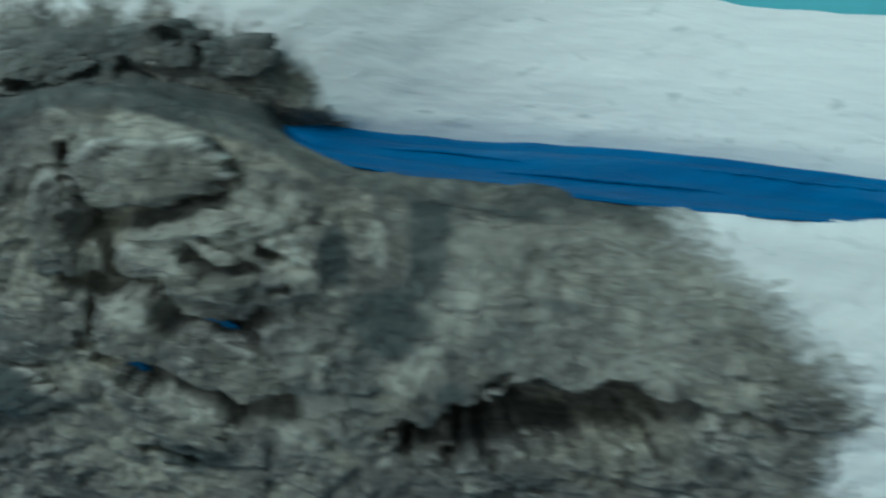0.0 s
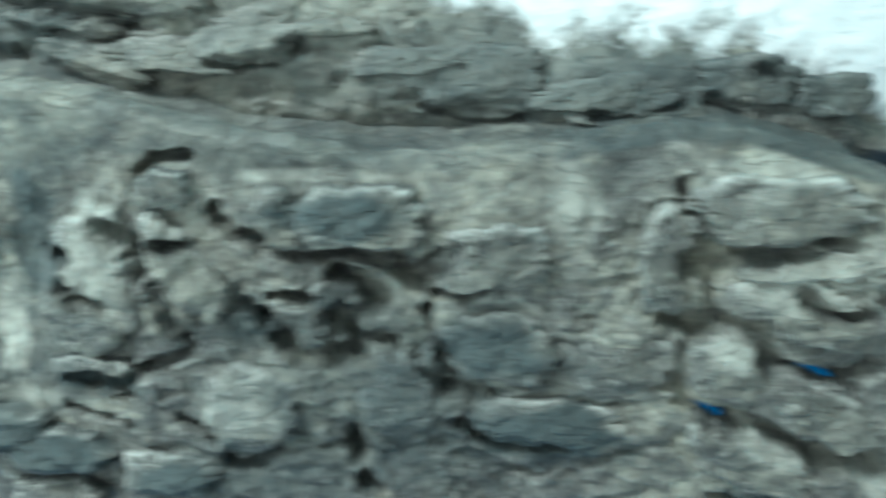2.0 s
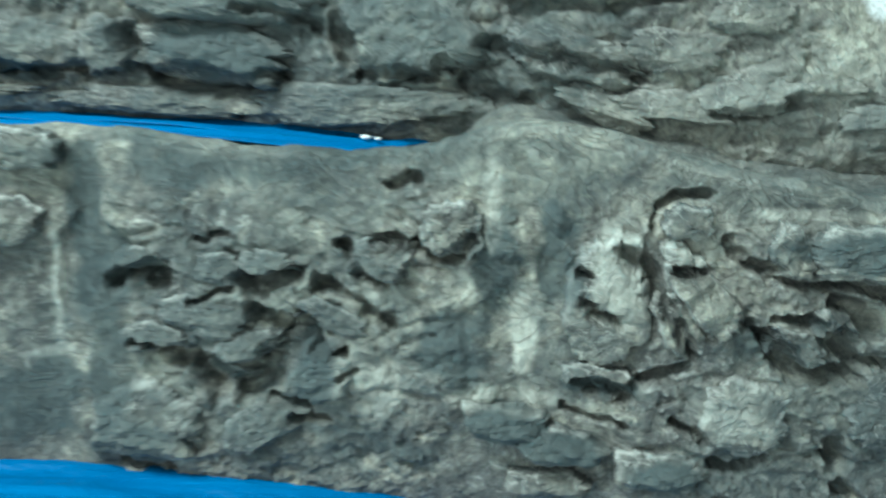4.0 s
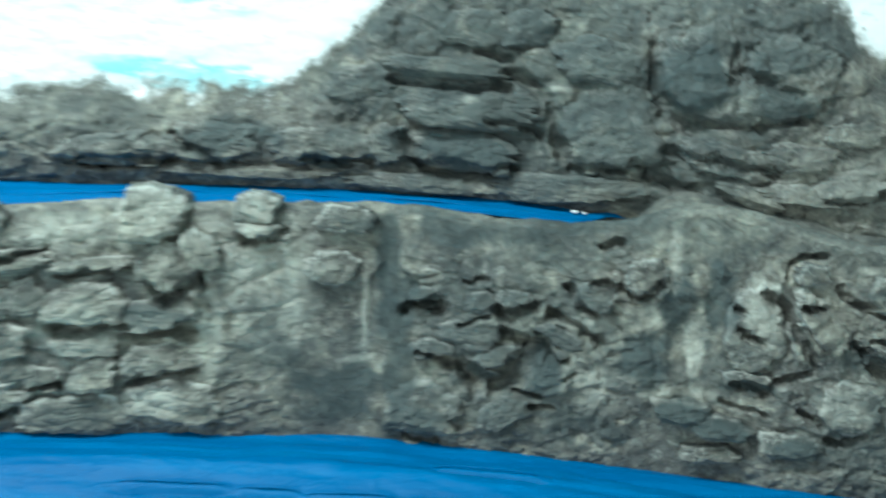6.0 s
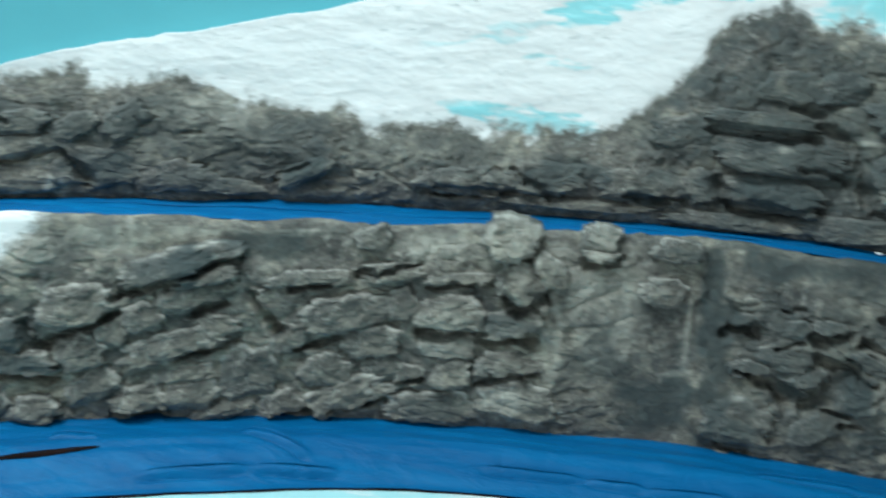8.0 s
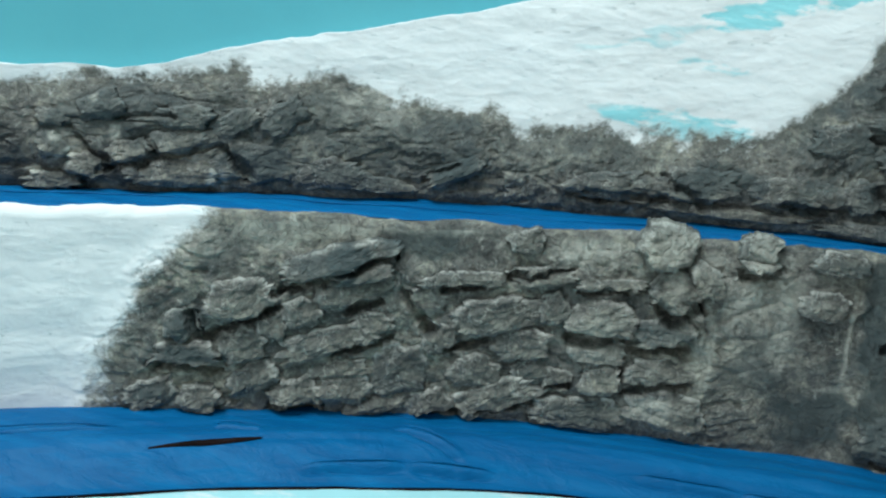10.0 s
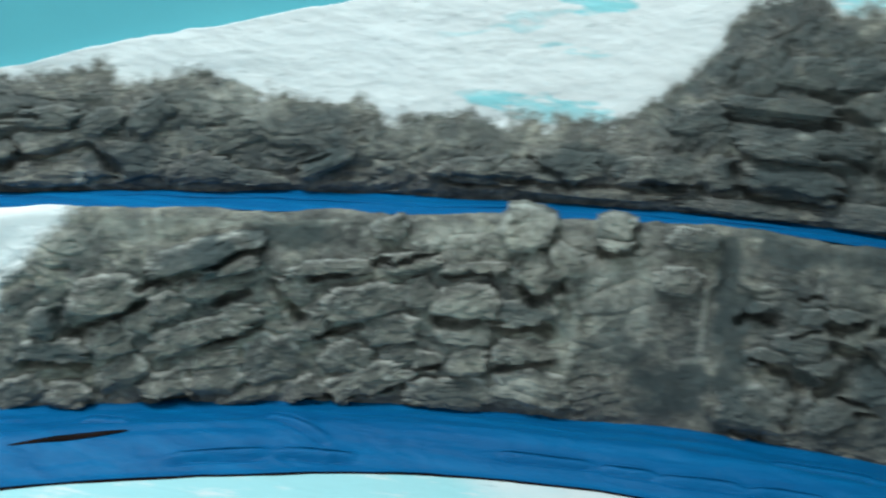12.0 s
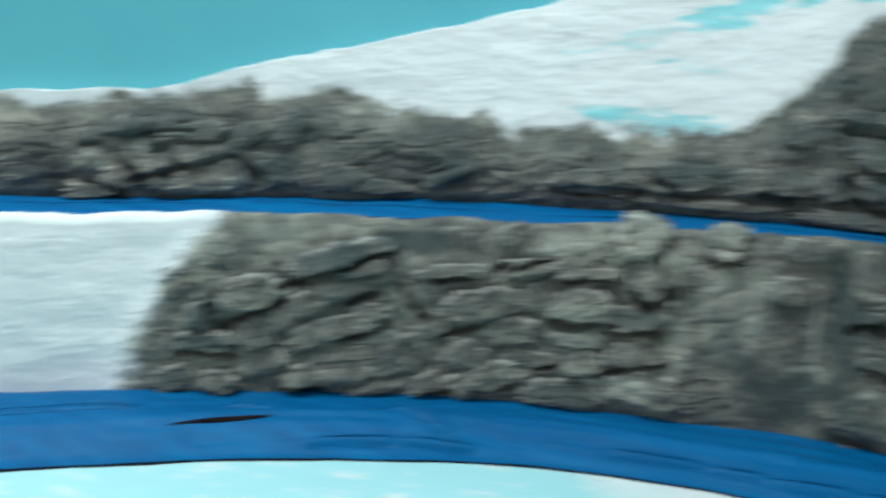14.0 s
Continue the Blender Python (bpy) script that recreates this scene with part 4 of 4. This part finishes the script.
# ---- stones ----
def stone(x, z, w, h, slant, proud, thing, number):
    """A weathered stone half sunk in the face: broken planes, ragged outline, its lower lip proud."""
    rng = np.random.RandomState(number * 7 + 3)
    cuts = rng.randint(3, 6)
    turn = np.concatenate([np.arange(4) * np.pi / 2 + rng.uniform(-0.35, 0.35, 4), rng.uniform(0, 2 * np.pi, cuts)])
    reach = np.concatenate([rng.uniform(0.9, 1.02, 4), rng.uniform(0.92, 1.1, cuts)])
    net = 35
    t = np.linspace(-1, 1, net)
    t = np.sign(t) * np.abs(t) ** 0.8
    p, q = (g.ravel() for g in np.meshgrid(t, t))
    r, a = np.maximum(np.abs(p), np.abs(q)), np.arctan2(q, p)
    out = 1.04 / np.max(np.cos(a[:, None] - turn[None]) / reach[None], axis=1)
    out = np.minimum(out, 1.25) * (1 + 0.14 * rough(np.cos(a) * 2.4 + number, np.sin(a) * 3, 7, 5, 0.6))
    planes = [(rng.uniform(-0.35, 0.35), rng.uniform(0.0, 0.5), rng.uniform(0.75, 1.0)) for _ in range(3)]
    planes += [(rng.uniform(-0.9, 0.9), rng.uniform(0.5, 1.0), rng.uniform(1.0, 1.25)), (rng.uniform(-0.5, 0.5), rng.uniform(-0.9, -0.5), rng.uniform(1.2, 1.5))]
    keep = np.interp(r, (0, 0.8, 0.9, 0.96, 1.0), (1, 1, 0.85, 0.35, -0.9))
    soft = np.interp(r, (0, 0.72, 0.9, 1.0), (1, 0.95, 0.5, -0.9))
    upper = step(-0.1, 0.8, np.sin(a))
    keep = keep * (1 - upper) + soft * upper
    u, v = r * out * np.cos(a), r * out * np.sin(a)
    face = np.min([k - i * u - j * v for i, j, k in planes], axis=0)
    rx, rz = u * w * 0.56, v * h * 0.56
    c, n = math.cos(radians(slant)), math.sin(radians(slant))
    gx, gz = x + rx * c - rz * n, z + rx * n + rz * c
    lump = (0.02 + 0.13 * proud) * (billow(rx * 4 + number * 3.3, rz * 6.5, 17, 6, 0.6) - 0.75) + 0.005 * rough(rx * 26 + number, rz * 30, 19, 2, 0.7)
    gap = crack_depth(gx, gz, CRACKS) if thing is CLIFF else 0.7 * crack_depth(gx, gz, MOUNTAIN_CRACKS)
    lift = np.where(keep > 0, face * keep, keep) * (0.85 * proud + 0.02) * (1 if thing is CLIFF else 1.2) + lump * (keep > 0.15) - gap
    brush = step(0.7, 0.9, r) * (keep > 0) * np.clip(0.5 + 0.6 * np.sin(a), 0.15, 1) * (0.8 if thing is CLIFF else 0.35)
    co = np.stack([gx - x, -lift, gz - z], -1)
    i = np.arange(net * net).reshape(net, net)
    faces = np.stack([i[:-1, :-1], i[:-1, 1:], i[1:, 1:], i[1:, :-1]], -1).reshape(-1, 4).tolist()
    me = bpy.data.meshes.new("stone")
    me.from_pydata(co * 0.1, [], faces)
    # stones take the same washes and painted shade
    wash = blots(gx, gz, CLIFF_WASH_SHADE if thing is CLIFF else MOUNTAIN_WASH_SHADE, 205 if thing is CLIFF else 207)
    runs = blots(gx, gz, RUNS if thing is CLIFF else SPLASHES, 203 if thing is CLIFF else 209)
    for key, values in (("slate_and_shade", wash), ("pale_run", runs), ("brushed_edge", brush)):
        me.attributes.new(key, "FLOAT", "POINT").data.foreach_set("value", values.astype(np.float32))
    me.materials.append(STONE)
    me.polygons.foreach_set("use_smooth", np.full(len(me.polygons), False))
    ob = new("stone", me)
    knots = FOOT if thing is CLIFF else BACK
    y0, y1 = (float(along(knots, x + d, 0.35)) for d in (-0.15, 0.15))
    rise = 0.03 * z - 0.08 if thing is CLIFF else 0.04 * (z - 2) - 0.16
    ob.matrix_basis = Matrix.Translation((x * 0.1, ((y0 + y1) / 2 + rise) * 0.1, z * 0.1)) @ Matrix.Rotation(math.atan2(y1 - y0, 0.3), 4, "Z")
    ob.parent = thing
    return ob


COUNT = [0]


def set_stones(thing, rows):
    for row in rows:
        COUNT[0] += 1
        along_, up_, w, h, slant, proud = row
        stone(along_, max(up_, h / 2 + 0.03) if thing is CLIFF else up_, w, h, slant, proud, thing, COUNT[0])


# stones of the lower cliff: place along and up, width, height, slant, how proud
set_stones(CLIFF, (
    (-3.09, 1.48, 1.03, 0.36, 13, 0.15), (-3.9, 1.11, 0.64, 0.34, 14, 0.14), (-4.34, 0.87, 0.3, 0.26, 15, 0.1), (-2.94, 1.26, 0.63, 0.3, 8, 0.1),
    (-3.37, 1.01, 0.33, 0.27, 10, 0.1), (-3.61, 0.88, 0.23, 0.27, 0, 0.07), (-4.29, 0.59, 0.56, 0.23, 5, 0.1), (-3.84, 0.69, 0.41, 0.29, 14, 0.1),
    (-3.06, 0.76, 0.97, 0.27, 18, 0.12), (-2.76, 0.95, 0.33, 0.21, 8, 0.1), (-4.53, 0.23, 0.44, 0.27, 20, 0.08), (-4.17, 0.19, 0.4, 0.26, 5, 0.12),
    (-3.76, 0.38, 0.42, 0.27, 25, 0.1), (-3.38, 0.24, 0.44, 0.3, 0, 0.14), (-2.95, 0.29, 0.49, 0.29, 5, 0.14), (-2.69, 0.15, 0.56, 0.18, 10, 0.1),
))
set_stones(CLIFF, (
    (-3.02, 0.49, 0.55, 0.15, 10, 0.07), (-2.47, 0.53, 0.5, 0.5, -5, 0.07), (-2.14, 0.85, 0.31, 0.32, 0, 0.06), (-2.15, 0.2, 0.37, 0.24, 12, 0.1),
    (-1.56, 0.3, 0.78, 0.32, 22, 0.13), (-1.62, 1.12, 0.82, 0.36, 12, 0.12), (-1.36, 0.85, 0.56, 0.31, 5, 0.1), (-1.77, 0.55, 0.48, 0.31, 0, 0.1),
    (-1.96, 1.42, 0.8, 0.17, 8, 0.1), (-1.23, 1.53, 0.59, 0.18, 6, 0.13), (-1.4, 1.85, 0.33, 0.22, 10, 0.05), (-0.66, 1.18, 0.68, 0.34, 0, 0.2),
    (-1.09, 1.22, 0.27, 0.28, 10, 0.1), (-0.05, 1.11, 0.64, 0.28, 6, 0.18), (-0.57, 1.51, 0.59, 0.13, 4, 0.15), (-0.11, 1.94, 0.48, 0.42, 0, 0.22),
))
set_stones(CLIFF, (
    (0.05, 1.52, 0.48, 0.39, -5, 0.26), (0.31, 1.66, 0.29, 0.32, 0, 0.18), (0.8, 1.83, 0.37, 0.16, -3, 0.18), (0.75, 2.03, 0.31, 0.27, 0, 0.1),
    (-0.62, 0.85, 0.56, 0.24, 3, 0.1), (-0.57, 0.59, 0.37, 0.31, 0, 0.14), (-0.98, 0.54, 0.27, 0.2, 0, 0.08), (-0.01, 0.72, 0.59, 0.28, 4, 0.13),
    (0.07, 0.38, 0.7, 0.36, -8, 0.12), (-0.75, 0.22, 0.89, 0.3, 0, 0.07), (-1.23, 0.59, 0.38, 0.24, 10, 0.07), (1.37, 1.55, 0.38, 0.26, 0, 0.08),
    (1.49, 1.96, 0.44, 0.21, 0, 0.05), (2.18, 1.36, 0.24, 0.15, 0, 0.1), (2.93, 1.38, 0.3, 0.15, 0, 0.09), (3.55, 1.45, 0.32, 0.24, 0, 0.13),
))
set_stones(CLIFF, (
    (3.96, 1.65, 0.31, 0.31, 0, 0.12), (2.63, 1.34, 0.33, 0.18, 0, 0.05), (2.81, 0.89, 0.4, 0.17, 8, 0.08), (2.67, 0.72, 0.33, 0.17, -10, 0.08),
    (3.21, 0.79, 0.42, 0.39, -8, 0.12), (2.18, 0.38, 0.6, 0.46, 0, 0.09), (2.91, 0.44, 0.56, 0.24, 33, 0.08), (2.56, 1.05, 0.49, 0.21, 0, 0.06),
    (2.26, 0.92, 0.34, 0.15, 0, 0.06), (3.28, 1.1, 0.36, 0.15, -15, 0.07), (6.05, 1.68, 0.54, 0.27, 0, 0.13), (5.67, 1.66, 0.19, 0.27, 0, 0.09),
    (6.61, 1.51, 0.48, 0.27, 12, 0.1), (4.8, 1.33, 0.39, 0.64, -5, 0.08), (5.24, 1.45, 0.2, 0.53, 38, 0.12), (5.16, 1.78, 0.23, 0.17, 0, 0.1),
))
set_stones(CLIFF, (
    (5.75, 1.17, 0.27, 0.18, -15, 0.12), (5.92, 1.3, 0.22, 0.15, -25, 0.1), (6.64, 1.11, 0.54, 0.3, -4, 0.07), (6.89, 0.74, 0.67, 0.23, 0, 0.06),
    (5.54, 0.75, 0.42, 0.36, 0, 0.07), (4.29, 0.58, 0.4, 0.18, -8, 0.12), (4.6, 0.49, 0.4, 0.17, -8, 0.12), (5.13, 0.4, 0.44, 0.19, 0, 0.1),
    (4.54, 0.25, 0.42, 0.13, 5, 0.08), (5.15, 1.25, 0.18, 0.31, 30, 0.09), (4.82, 0.87, 0.4, 0.16, -8, 0.05), (6.2, 0.87, 0.32, 0.38, 0, 0.05),
    (7.79, 1.77, 0.66, 0.27, 0, 0.1), (7.94, 1.54, 0.53, 0.13, 0, 0.06), (7.89, 1.34, 0.55, 0.27, -12, 0.08), (7.68, 1.06, 0.36, 0.28, -8, 0.09),
))
set_stones(CLIFF, (
    (8.01, 0.88, 0.55, 0.22, -20, 0.08), (7.77, 0.63, 0.52, 0.23, -25, 0.08), (7.2, 1.05, 0.35, 0.28, 0, 0.05), (7.35, 1.52, 0.19, 0.44, 0, 0.05),
))
# stones of the mountainside
set_stones(MOUNTAIN, (
    (2.49, 2.92, 1.21, 0.39, -3, 0.16), (2.44, 2.54, 0.93, 0.35, -4, 0.12), (2.25, 3.25, 1.07, 0.17, -3, 0.14), (3.69, 2.81, 0.79, 0.67, 0, 0.14),
    (4.33, 3.28, 0.58, 0.69, 0, 0.13), (4.96, 3.26, 0.63, 0.63, 0, 0.13), (3.54, 3.36, 0.68, 0.36, 0, 0.12), (2.48, 3.6, 0.59, 0.32, 0, 0.08),
    (-0.66, 2.41, 0.99, 0.28, 3, 0.13), (0.17, 2.5, 0.75, 0.34, 0, 0.11), (1.13, 2.52, 0.77, 0.31, 5, 0.11), (1.73, 2.54, 0.4, 0.34, 0, 0.1),
    (2.07, 2.21, 1.27, 0.17, 0, 0.045), (3.38, 2.25, 1.25, 0.24, 3, 0.05), (4.6, 2.59, 0.71, 0.27, -12, 0.1), (5.52, 2.85, 0.4, 0.2, 5, 0.09),
))
set_stones(MOUNTAIN, (
    (5.51, 2.43, 0.47, 0.23, 10, 0.1), (0.45, 2.25, 1.52, 0.11, 0, 0.06), (1.5, 3.07, 0.56, 0.3, 0, 0.05), (2.92, 3.61, 0.53, 0.29, 15, 0.06),
    (4.79, 2.33, 0.54, 0.18, -20, 0.07), (5.13, 2.65, 0.49, 0.23, -5, 0.07), (-4.9, 2.46, 0.61, 0.23, 10, 0.11), (-4.87, 2.68, 0.52, 0.23, 6, 0.09),
    (-5.28, 2.31, 0.4, 0.24, 0, 0.12), (-5.62, 2.17, 0.32, 0.22, 0, 0.12), (-5.52, 2.73, 0.4, 0.24, 20, 0.1), (-4.94, 2.15, 0.91, 0.26, 3, 0.09),
    (-5.88, 2.35, 0.25, 0.25, 0, 0.12), (-5.88, 2.58, 0.28, 0.16, 0, 0.06), (-2.28, 2.39, 0.63, 0.21, 25, 0.1), (-4.19, 2.31, 0.78, 0.37, 0, 0.05),
))
set_stones(MOUNTAIN, (
    (-3.53, 2.25, 0.75, 0.29, 0, 0.05), (-3.03, 2.18, 0.65, 0.17, 0, 0.05), (-3.99, 2.77, 0.46, 0.28, 35, 0.06), (-4.43, 2.67, 0.48, 0.22, 30, 0.05),
    (-5.86, 2, 0.44, 0.16, 0, 0.06), (5.14, 2.35, 0.58, 0.16, -5, 0.05), (6.25, 2.34, 0.46, 0.13, 5, 0.05), (5.91, 2.5, 0.38, 0.1, 0, 0.05),
    (6.57, 2.29, 0.57, 0.24, 0, 0.03), (7.13, 2.2, 0.57, 0.15, 4, 0.04), (7.81, 2.27, 0.38, 0.21, 0, 0.03), (7.52, 2.15, 0.31, 0.12, -8, 0.05),
    (8.19, 2.22, 0.31, 0.18, 0, 0.02), (7.22, 2.14, 0.44, 0.13, 5, 0.05),
))
